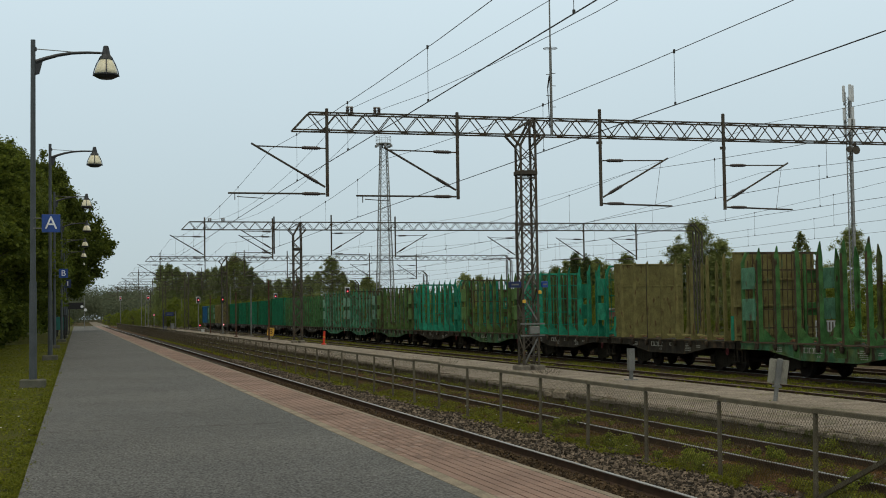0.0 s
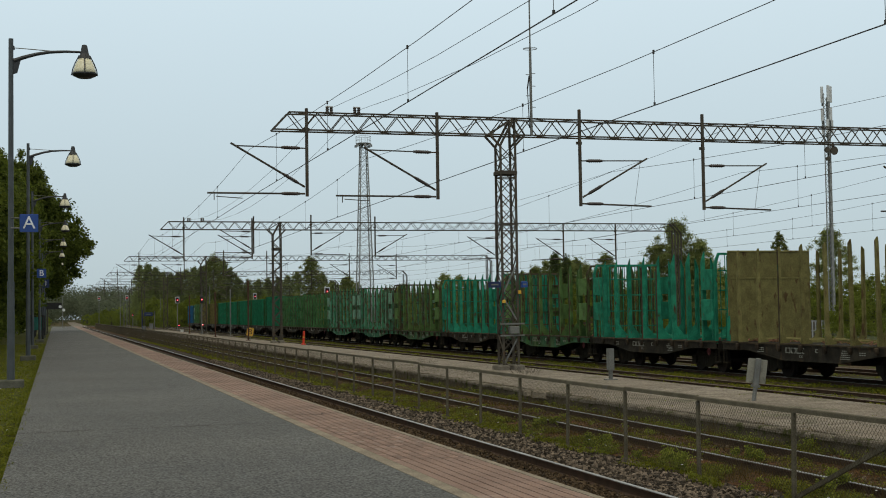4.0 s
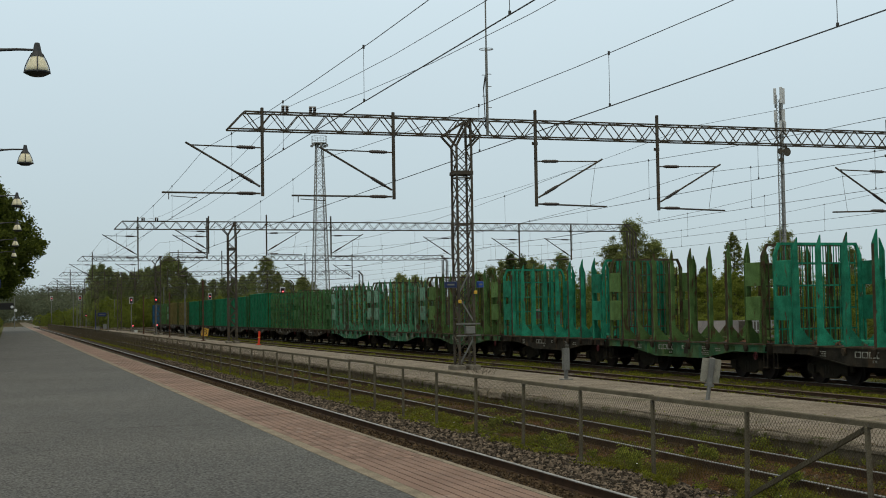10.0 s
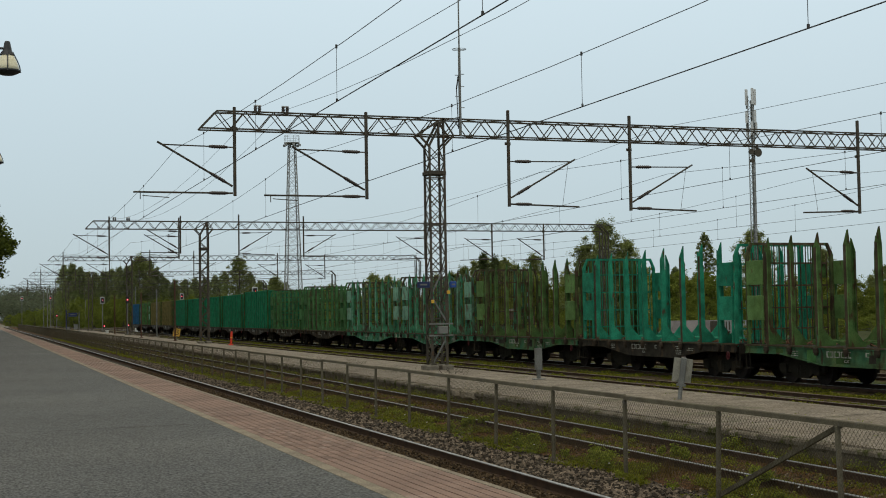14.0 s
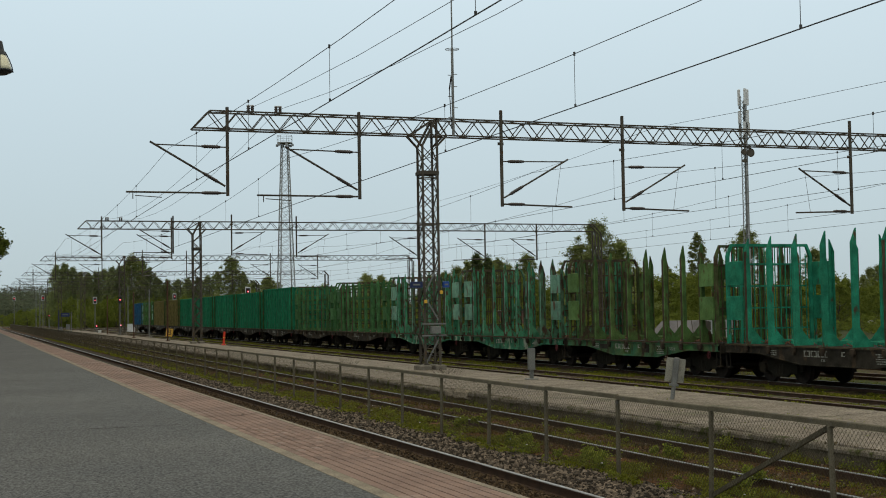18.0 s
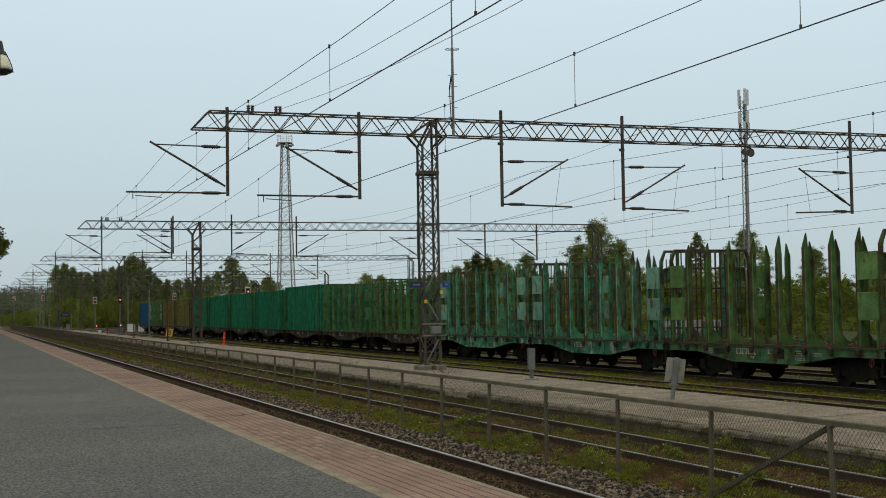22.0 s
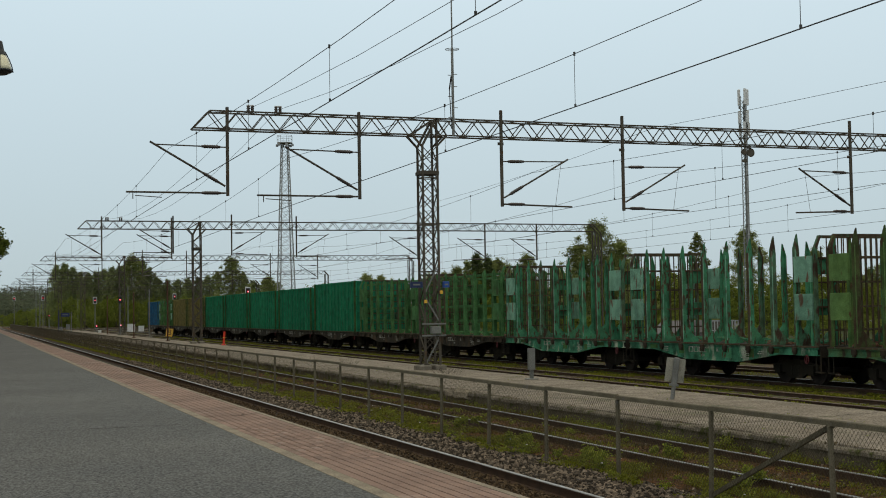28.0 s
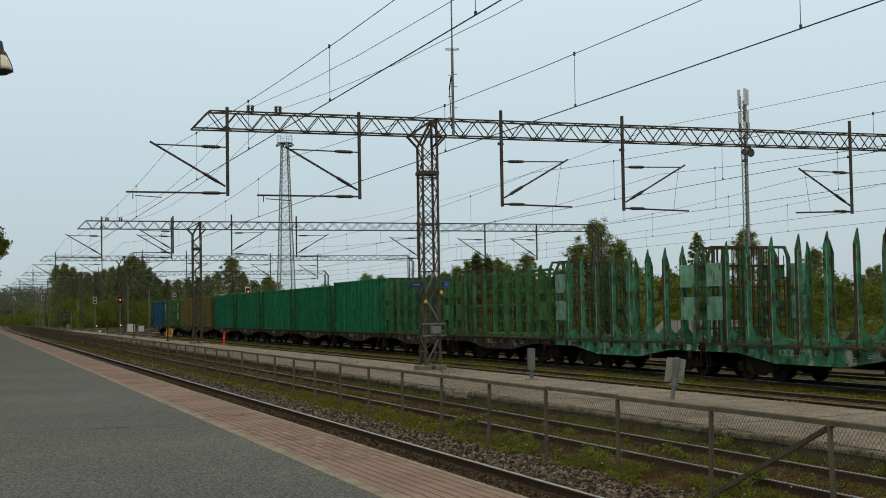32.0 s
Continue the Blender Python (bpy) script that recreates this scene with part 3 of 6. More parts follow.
def gantry(y, drops, x1, legs_at, x0=7.94, z0=9.53, z1=10.20, near=True, right_leg=None, col=COL_X):
    g = thing("overhead_line_gantry", "rusty steel lattice gantry with its mast on the concrete platform" if near
              else "rusty steel lattice gantry carrying overhead wires across the tracks", "gantry", (0, y, 0), "overhead line gantries")
    ch, br = lattice_beam(x0, x1, z0, z1, 0.3)
    for c in ch:
        part("chord", c, steel_dark, g)
    put_braces("beam_brace", br, g, near)
    for cx in legs_at:
        top = z0 - 0.45
        legs, cb = lattice_column(0.62, 0.35, top) if near else lattice_column(0.66, 0.35, top, 0.62, 0.10, 0.085, False)
        for sy in (-0.3, 0.3):
            for sx in (-1, 1):
                c = (sx * 0.31, sy, top)
                part("strut", Solid().bar(c, (sx * 0.74, sy, z0), 0.09, 0.07), steel_dark, g, at=(cx, 0, 0))
                part("strut", Solid().bar(c, (0.30, sy, z1), 0.10, 0.08), steel_dark, g, at=(cx, 0, 0))
                part("strut", Solid().bar((sx * 0.74, sy, z0), (0.30, sy, z1), 0.06, 0.05), steel_dark, g, at=(cx, 0, 0))
        part("mast_band", Solid().soft(-0.38, 0.38, -0.38, 0.38, 7.95, 8.1, 0.02), steel_dark, g, at=(cx, 0, 0))
        for s in legs:
            part("mast_leg", s, steel_dark, g, at=(cx, 0, 0))
        put_braces("mast_brace", cb, g, near, (cx, 0, 0))
        for s in (-1, 1):
            part("foundation", Solid().soft(s * 0.31 - 0.22, s * 0.31 + 0.22, -0.5, 0.5, 0.1, 0.40, 0.05), concrete_block, g, "weathered concrete footing", at=(cx, 0, 0))
    if right_leg:
        s = Solid()
        for sy in (-0.3, 0.3):
            s.bar((right_leg - 0.3, sy, -0.2), (right_leg - 0.3, sy, z0), 0.12, 0.1)
            s.bar((right_leg + 0.3, sy, -0.2), (right_leg + 0.3, sy, z0 - 0.2), 0.12, 0.1)
            s.bar((right_leg + 0.3, sy, z0 - 0.2), (right_leg - 0.5, sy, z1), 0.12, 0.1)
            k = 0.0
            while k < z0 - 1.2:
                s.bar((right_leg - 0.3, sy, k), (right_leg + 0.3, sy, k + 0.6), 0.05, 0.04)
                s.bar((right_leg + 0.3, sy, k + 0.6), (right_leg - 0.3, sy, k + 1.2), 0.05, 0.04)
                k += 1.2
        part("end_mast", s, steel_dark, g)
    return g, [hanger(g, *d, detail=near or y < 200, steady=d[0] < 16) for d in drops]


DROPS = [(9.19, 10.40, 7.01, -1, 2.68, 3.75), (14.35, 10.39, 6.95, -1, 2.75, 4.05), (20.33, 10.67, 6.73, 1, 2.75, 3.1), (25.81, 10.63, 6.62, 1, 2.75, 3.1),
         (37.2, 10.8, 6.6, -1, 2.55, 2.95), (43.05, 10.8, 6.6, -1, 2.1, 2.95)]
gantry(50, DROPS, 54.0, (COL_X,), right_leg=54.3)
DROPS2 = [(15.79, 10.75, 7.62, -1, 2.55, 3.2), (10.1, 10.65, 7.2, -1, 2.6, 3.5), (15.66, 10.6, 7.2, -1, 2.6, 3.5), (20.6, 10.9, 7.5, 1, 2.6, 3.0), (26.1, 10.8, 7.3, 1, 2.6, 3.0),
          (36.9, 10.5, 7.1, -1, 2.4, 3.0), (43.2, 10.3, 7.0, -1, 2.4, 3.0), (48.2, 10.3, 7.0, -1, 2.4, 3.0)]
gantry(110, DROPS2, 54.2, (17.76,), x0=8.28, z0=9.60, z1=10.25, near=False, right_leg=54.4)
for y in (170, 230, 290, 350):
    gantry(y, [(x, a, b, s, u, w) for x, a, b, s, u, w in DROPS2[1:7]], 56 if y < 200 else 60, (18.1,), x0=8.3, z0=9.5, z1=10.1, near=False, right_leg=56.2 if y < 200 else 60.2)


def wire(name, pts, r, label, mat=None, category="wire", group="overhead wires"):
    s = Solid()
    for x, y, z in pts:
        s.v += [(x + r * math.cos(1.2566 * i), y, z + r * math.sin(1.2566 * i)) for i in range(5)]
    s.f = [(5 * j + i, 5 * j + (i + 1) % 5, 5 * j + 5 + (i + 1) % 5, 5 * j + 5 + i) for j in range(len(pts) - 1) for i in range(5)]
    return plain(name, s.raw(name, mat or wire_mat), mat or wire_mat, label, category, group=group)


def catenary(xs, zc, zm, sag, first, pitch, y0=-70, step=60, mids=10):
    """One track's contact wire and carrying wire with its droppers; xs: sideways place at each mast."""
    contact, carry, drops = [], [], []
    n = len(xs)
    for i in range(n - 1):
        for j in range(mids):
            k = j / mids
            y = y0 + (i + k) * step
            x = xs[i] * (1 - k) + xs[i + 1] * k
            z = zm - sag * 4 * k * (1 - k)
            contact.append((x, y, zc))
            carry.append((x, y, z))
    y = first - pitch * int((first + 60) / pitch)
    while y < y0 + (n - 1) * step - 8:
        i, k = int((y - y0) / step), ((y - y0) / step) % 1.0
        if 0.04 < k < 0.96:
            x, z = xs[i] * (1 - k) + xs[i + 1] * k, zm - sag * 4 * k * (1 - k)
            drops.append(Solid().tube((x, y, zc), (x, y, z), 0.006, n=4).tube((x, y, z - 0.03), (x, y, z + 0.05), 0.025, n=5).tube((x, y, zc), (x, y, zc + 0.06), 0.025, n=5))
        y += pitch
    c = wire("contact_wire", contact, 0.0118 if xs[0] < 20 else 0.009, "dark copper contact wire above the track")
    wire("carrying_wire", carry, 0.0085, "dark carrying wire of the overhead line")
    for d in drops:
        part("dropper", d.raw("dropper", wire_mat), wire_mat, c)


for x, zc, zm, sag, first, pitch in ((7.2, 6.96, 8.78, 0.70, 18.5, 8.45), (11.7, 6.635, 8.5, 0.80, 16.7, 7.77), (22.0, 6.42, 8.15, 0.80, 28.3, 7.25), (27.9, 6.4, 8.2, 0.80, 30.0, 7.8),
                                     (35.2, 6.4, 8.2, 0.8, 33.0, 7.8), (40.6, 6.4, 8.2, 0.8, 36.0, 7.8)):
    catenary([x + (0.12 if i % 2 else -0.12) for i in range(8)], zc, zm, sag, first, pitch)
for x, z, low in ((10.16, 10.40, 1.05), (11.24, 10.36, 1.25), (27.6, 10.2, 0.78)):
    pts = []
    for i in range(7):
        for j in range(8):
            k = j / 8
            y = -70 + 60 * (i + k)
            pts.append((x + 0.4 * max(0.0, min(1.0, (y - 50) / 60)), y, z - low * 4 * k * (1 - k)))
    wire("feeder_wire", pts, 0.0085, "feeder wire on top of the gantries", group="feeder wires")

# ---- fence between the first two tracks ----
FX, FTOP = 9.45, 1.16
fence = thing("fence", "rusty steel tube fence with wire mesh between two tracks", "fence", (FX, 0, 0))
posts_y = [10.4] + [13.09 + 2.715 * i for i in range(118)]
post_mesh = Solid().soft(-0.03, 0.03, -0.024, 0.024, -0.4, FTOP - 0.06, 0.008).mesh("post", fence_mat)
rail_mesh = Solid().soft(-0.03, 0.03, 0.0, 2.715, -0.04, 0.028, 0.01).mesh("top_rail", fence_mat)
cell, h0, h1 = 0.072, -0.02, FTOP - 0.07
hh = h1 - h0


def net_mesh_of(thick):
    """One bay of diamond wire mesh."""
    net = Solid()
    k = -hh
    while k < 2.70:
        for sg in (1, -1):
            a, b = (k, h0), (k + hh * 0.9, h1)
            if sg < 0:
                a, b = (k, h1), (k + hh * 0.9, h0)
            (ya, za), (yb, zb) = a, b
            if ya < 0:
                za, ya = za + (zb - za) * (0 - ya) / (yb - ya), 0
            if yb > 2.70:
                zb, yb = za + (zb - za) * (2.70 - ya) / (yb - ya), 2.70
            if yb > ya + 0.01:
                net.bar((0.0, ya, za), (0.0, yb, zb), thick, thick, (1, 0, 0))
        k += cell
    return net.raw("wire_mesh", mesh_mat)


net_near, net_mid, net_far = net_mesh_of(0.0028), net_mesh_of(0.0017), net_mesh_of(0.0026)
for i, y in enumerate(posts_y):
    lean = 3 * noise.noise((y, 1.7, 0))
    ob = part("post", post_mesh, fence_mat, fence, at=(0, y, 0))
    ob.rotation_euler = (radians(lean * 0.9), radians(lean * 0.5), 0)
    if i and y > 13:
        dz = 0.02 * noise.noise((y * 0.3, 9, 0))
        part("top_rail", rail_mesh, fence_mat, fence, at=(0, y - 0.02, FTOP - 0.02 + dz))
        if y < 330:
            part("wire_mesh", net_near if y < 25 else net_mid if y < 45 else net_far, mesh_mat, fence, "diamond wire mesh", at=(0, y, 0))
part("wire_mesh", net_near, mesh_mat, fence, "diamond wire mesh", at=(0, 10.38, 0))
part("top_rail", Solid().soft(-0.035, 0.035, 8.0, 13.08, FTOP - 0.06, FTOP + 0.008, 0.01), fence_mat, fence)
part("brace", Solid().bar((0.03, 13.1, FTOP - 0.05), (0.03, 15.8, -0.03), 0.04, 0.06), fence_mat, fence)

# ---- lamps on the near platform ----
def lamp_curve():
    return [(0.08, 10.16), (0.35, 10.27), (0.7, 10.38), (1.1, 10.46), (1.55, 10.495), (1.99, 10.50)]


def street_lamp(y, at_x=-1.24, rise=0.0):
    l = thing("platform_lamp", "grey steel platform lamp with curved arm and bell-shaped glass head", "lamp", (at_x, y, rise), "lamps along the platform")
    pole = Solid().tube((0, 0, 0.2), (0, 0, 3.6), 0.115, 0.105, 14)
    pole.tube((0, 0, 3.6), (0, 0, 10.82), 0.085, 0.07, 14)
    part("pole", pole, lamp_paint, l)
    part("base", Solid().soft(-0.37, 0.37, -0.30, 0.30, 0.1, 0.72 - rise, 0.03), foot_concrete, l, "low concrete foot in the grass")
    arm = Solid()
    c = lamp_curve()
    for i, ((xa, za), (xb, zb)) in enumerate(zip(c, c[1:])):
        arm.tube((xa, 0, za), (xb, 0, zb), 0.065 - 0.006 * i, 0.059 - 0.006 * i, 8)
    arm.plate([(0.06, 9.76), (0.18, 9.80), (0.28, 10.20), (0.06, 10.24)], 1, -0.025, 0.025)
    part("arm", arm, lamp_dark, l)
    part("stay", Solid().tube((0.06, 0, 10.55), (1.30, 0, 10.49), 0.014, n=5), steel_grey, l)
    part("stay_clamp", Solid().tube((0.05, 0, 10.49), (0.05, 0, 10.61), 0.06, 0.05, 8), lamp_dark, l)
    hx = 2.11
    cap = Solid().lathe([(0.06, 10.72), (0.08, 10.70), (0.13, 10.45), (0.20, 10.30), (0.16, 10.29)][::-1], 12, (hx, 0, 0))
    head = part("head", cap, lamp_dark, l, "dark metal lamp cap")
    glass = Solid().lathe([(0.352, 9.83), (0.322, 9.97), (0.262, 10.14), (0.175, 10.30)], 20, (hx, 0, 0))
    part("glass", smooth(glass.mesh("glass", lamp_glass)), lamp_glass, head, "milky cream glass")
    for i in range(4):
        a = math.pi * i / 2
        rib = Solid()
        q = [(0.155, 10.40), (0.28, 10.15), (0.345, 9.98), (0.382, 9.79)]
        for (ra, za), (rb, zb) in zip(q, q[1:]):
            rib.bar((hx + ra * math.cos(a), ra * math.sin(a), za), (hx + rb * math.cos(a), rb * math.sin(a), zb), 0.03, 0.03)
        part("rib", rib, lamp_dark, head)
    bowl = Solid().lathe([(0.05, 9.70), (0.2, 9.715), (0.345, 9.785), (0.388, 9.815), (0.388, 9.85), (0.31, 9.85)], 16, (hx, 0, 0))
    part("bowl", bowl, lamp_dark, head, "dark rim with a shallow bowl")
    return l


LAMPS = [(41.1, 0.0), (67.6, 0.24), (93.5, 0.26), (119, 0.22), (145, 0.25), (171, 0.25), (197, 0.25)]
for y, rise in LAMPS:
    street_lamp(y, -1.44 if 90 < y < 100 else -1.24, rise)


# ---- timber wagons ----
BODY, HALF_W, DECK = 12.10, 1.73, 1.27
STAKES = [1.10, 2.38, 3.72, 5.16, 6.62, 8.10, 9.50, 10.80]
STAKES_TAN = [0.81 + 1.443 * i for i in range(8)]
WHEEL_R = 0.46


STAKE_TOPS = {
    "spear": [(0.0, 4.28), (0.075, 4.74), (0.10, 4.74), (0.165, 4.18), (0.17, 2.4)],
    "blade": [(0.0, 4.32), (0.105, 4.75), (0.13, 4.75), (0.135, 4.0), (0.165, 3.6), (0.165, 2.4)],
    "post": [(0.0, 4.36), (0.04, 4.52), (0.10, 4.52), (0.14, 4.3), (0.15, 2.4)],
    "slim": [(0.0, 4.52), (0.03, 4.64), (0.075, 4.64), (0.095, 4.45), (0.12, 2.6)],
}


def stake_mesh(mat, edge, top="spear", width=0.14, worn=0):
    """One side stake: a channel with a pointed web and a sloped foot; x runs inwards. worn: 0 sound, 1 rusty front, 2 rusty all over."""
    s = Solid()
    w, d = width / 2, DECK
    head = STAKE_TOPS[top]
    foot = ([(0.125, d + 0.8), (0.15, d + 0.42), (0.24, d + 0.15), (0.38, d + 0.05), (0.38, d)] if top == "slim" else
            [(0.16, d + 0.2), (0.3, d + 0.06), (0.3, d)] if top == "post" else
            [(0.171, d + 0.56), (0.19, d + 0.53), (0.53, d + 0.15), (0.64, d + 0.11), (0.64, d)])
    s.plate([(0.0, d - 0.22)] + head + foot + [(0.2, d - 0.02), (0.2, d - 0.22)], 1, -w, -w + 0.022)
    s.box(0.0, 0.022, -w + 0.022, w, d - 0.22, head[0][1])
    (xa, za), (xb, zb) = head[0], head[1]
    s.add([(xa, -w + 0.022, za), (xa, w, za), (xb, -w * 0.2, zb - 0.03), (xb, -w + 0.022, zb - 0.01),
           (xa + 0.022, -w + 0.022, za), (xa + 0.022, w, za), (xb + 0.02, -w * 0.2, zb - 0.03), (xb + 0.02, -w + 0.022, zb - 0.01)],
          [(0, 1, 2, 3), (4, 5, 6, 7), (0, 1, 5, 4), (1, 2, 6, 5), (2, 3, 7, 6), (3, 0, 4, 7)])
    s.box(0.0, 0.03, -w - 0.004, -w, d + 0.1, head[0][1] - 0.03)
    if top in ("spear", "blade"):
        s.box(head[-1][0] - 0.02, head[-1][0], -w + 0.022, -w + 0.075, d + 0.7, 3.9)
    s.box(-0.05, 0.0, -0.05, 0.05, d - 0.2, d - 0.02)
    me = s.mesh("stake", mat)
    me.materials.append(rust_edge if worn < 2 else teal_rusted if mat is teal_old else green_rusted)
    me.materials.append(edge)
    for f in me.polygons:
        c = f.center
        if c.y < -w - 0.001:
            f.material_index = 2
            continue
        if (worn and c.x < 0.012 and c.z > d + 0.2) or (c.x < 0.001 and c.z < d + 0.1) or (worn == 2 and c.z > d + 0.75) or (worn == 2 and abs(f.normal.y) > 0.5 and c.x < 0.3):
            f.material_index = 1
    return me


def end_grid(mat, w, y, ztop=4.64):
    """End wall of beams and bars, with cut upper corners, across the wagon at y."""
    hw = HALF_W - 0.02
    skin = mat if mat is teal else rust_edge

    def frame_part():
        f = Solid()
        f.bar((-hw + 0.28, 0, ztop - 0.045), (hw - 0.28, 0, ztop - 0.045), 0.09, 0.09)
        return f.mesh("end_wall", skin)

    def post_mesh_for():
        return Solid().plate([(0, DECK - 0.12), (0, 4.22), (0.05, 4.34), (0.19, ztop), (0.30, ztop), (0.30, ztop - 0.09), (0.23, ztop - 0.10), (0.14, 4.32), (0.11, 4.18), (0.11, DECK - 0.12)], 1, -0.055, 0.055).mesh("corner_post", {teal_old.name: teal_rusted, green.name: green_rusted}.get(mat.name, mat))
    e = part("end_wall", shared(("end_frame", mat.name), frame_part), mat, w, "end wall of steel beams and bars", at=(0, y, 0))
    for g in (-1, 1):
        ob = part("corner_post", shared(("corner_post", mat.name), post_mesh_for), mat, e, at=(g * hw, 0, 0))
        if g > 0:
            ob.rotation_euler = (0, 0, math.pi)
    for x in (-hw + 0.75, hw - 0.75):
        part("upright", shared(("upright", mat.name), lambda: Solid().soft(-0.05, 0.05, -0.05, 0.05, DECK, ztop - 0.08, 0.01).mesh("upright", mat)), mat, e, at=(x, 0, 0))
    for z in (1.75, 2.45, 3.2, 3.95):
        part("crossbeam", shared(("crossbeam", mat.name), lambda: Solid().box(-hw + 0.2, hw - 0.2, 0.0, 0.06, -0.025, 0.025).mesh("crossbeam", skin)), skin, e, at=(0, 0, z))
    for i in range(15):
        x = -hw + 0.26 + i * (2 * hw - 0.52) / 14
        zt = ztop - 0.08 if abs(x) < hw - 0.35 else 4.3
        part("bar", shared(("bar", mat.name, zt), lambda: Solid().box(-0.013, 0.013, -0.035, -0.005, DECK, zt).mesh("bar", skin)), rust_edge, e, at=(x, 0, 0))
    if mat.name != "teal_paint":
        for x in (-hw + 0.45, hw - 0.45):
            for z in (2.2, 3.45):
                part("end_plate", shared(("endplate", mat.name), lambda: Solid().soft(-0.26, 0.26, -0.03, 0.03, 0, 0.5, 0.01).mesh("end_plate", mat)), mat, e, at=(x, 0.1, z))


def end_solid(mat, w, y, ztop=4.66):
    """Sheet end wall across the wagon at y, its posts and beams on the outer side."""
    hw = HALF_W
    o = 1 if y > 3 else -1
    e = part("end_wall", shared(("sheet", mat.name, ztop), lambda: Solid().box(-hw, hw, -0.02, 0.02, DECK, ztop).mesh("end_wall", mat)), mat, w, "solid sheet steel end wall", at=(0, y, 0))
    part("top_beam", shared(("top", mat.name, ztop), lambda: Solid().soft(-hw, hw, -0.05, 0.05, ztop - 0.05, ztop + 0.005, 0.01).mesh("top_beam", mat)), rust_edge, e)
    for x in (-hw + 0.05, -hw + 0.8, 0.0, hw - 0.8, hw - 0.05):
        part("post", shared(("epost", mat.name, ztop), lambda: Solid().soft(-0.04, 0.04, -0.04, 0.04, DECK, ztop - 0.06, 0.015).mesh("post", mat)), mat, e, at=(x, o * 0.05, 0))
    for z in (1.5, 2.6, 3.6):
        part("crossbeam", shared(("ebeam", mat.name), lambda: Solid().soft(-hw, hw, -0.04, 0.04, -0.04, 0.04, 0.01).mesh("crossbeam", mat)), mat, e, at=(0, o * 0.055, z))
    part("inner_rib", shared(("irib", mat.name), lambda: Solid().soft(-hw + 0.1, hw - 0.1, -0.015, 0.015, -0.03, 0.03, 0.008).mesh("inner_rib", mat)), mat, e, at=(0, -o * 0.022, 3.62))


def sill_mesh(mat, length):
    """Fish-bellied side sill with stake pockets."""
    s = Solid()
    out = [(0.0, DECK - 0.03), (length, DECK - 0.03), (length, 0.98), (length - 2.0, 0.98), (length - 4.3, 0.68), (4.3, 0.68), (2.0, 0.98), (0.0, 0.98)]
    s.plate(out, 0, -0.012, 0.012)
    for a, b in ((out[2], out[3]), (out[3], out[4]), (out[4], out[5]), (out[5], out[6]), (out[6], out[7])):
        s.bar((0.03, a[0], a[1]), (0.03, b[0], b[1]), 0.14, 0.03)
    s.box(-0.04, 0.05, 0, length, DECK - 0.10, DECK - 0.06)
    return s.mesh("side_sill", mat)


def deck_mesh(length):
    return Solid().soft(-HALF_W + 0.06, HALF_W - 0.06, 0.02, length - 0.02, DECK - 0.07, DECK - 0.01, 0.01).mesh("deck", black_iron)


def frame_mesh(length):
    s = Solid()
    for x in (-0.55, 0.55):
        s.box(x - 0.08, x + 0.08, 0.1, length - 0.1, 0.85, DECK - 0.07)
    for y in (0.06, 2.15, 5.9, length - 2.15, length - 0.06):
        s.box(-HALF_W + 0.1, HALF_W - 0.1, y - 0.06, y + 0.06, 0.9, DECK - 0.07)
    s.box(-0.7, 0.1, 4.6, 5.3, 0.55, 0.95).tube((0.5, 6.2, 0.72), (0.5, 7.3, 0.72), 0.17, n=10)
    return s.mesh("underframe", black_iron)


buffer_mesh = Solid()
buffer_mesh.tube((0, 0, 0), (0, 0.14, 0), 0.10, 0.09, 10).tube((0, 0.14, 0), (0, 0.24, 0), 0.06, n=10).tube((0, 0.24, 0), (0, 0.275, 0), 0.2, 0.19, 14)
buffer_mesh = buffer_mesh.mesh("buffer", black_iron)
bogie_mesh = Solid()
for x in (-1.0, 1.0):
    bogie_mesh.plate([(-1.25, 0.42), (-1.25, 0.62), (-0.5, 0.78), (0.5, 0.78), (1.25, 0.62), (1.25, 0.42), (0.6, 0.36), (0.35, 0.2), (-0.35, 0.2), (-0.6, 0.36)], 0, x - 0.05, x + 0.05)
    for y in (-0.9, 0.9):
        bogie_mesh.box(x - 0.13, x + 0.13, y - 0.16, y + 0.16, 0.32, 0.62)
    for y in (-0.18, 0.0, 0.18):
        bogie_mesh.tube((x, y, 0.3), (x, y, 0.6), 0.075, n=8)
bogie_mesh.box(-1.0, 1.0, -0.2, 0.2, 0.5, 0.85)
bogie_mesh = bogie_mesh.mesh("bogie", black_iron)
axle_mesh = Solid()
axle_mesh.tube((-1.05, 0, 0), (1.05, 0, 0), 0.08, n=10)
for e in (-1, 1):
    axle_mesh.tube((e * 0.70, 0, 0), (e * 0.735, 0, 0), 0.49, n=24).tube((e * 0.735, 0, 0), (e * 0.83, 0, 0), WHEEL_R, n=24)
    axle_mesh.tube((e * 0.83, 0, 0), (e * 0.835, 0, 0), 0.36, n=16)
    for i in range(3):
        a = i * 2.094
        axle_mesh.tube((e * 0.836, 0.22 * math.cos(a), 0.22 * math.sin(a)), (e * 0.84, 0.22 * math.cos(a), 0.22 * math.sin(a)), 0.05, n=6)
axle_mesh = axle_mesh.mesh("wheelset", wheel_mat)
litter_mesh = Solid()
_lr = random.Random(9)
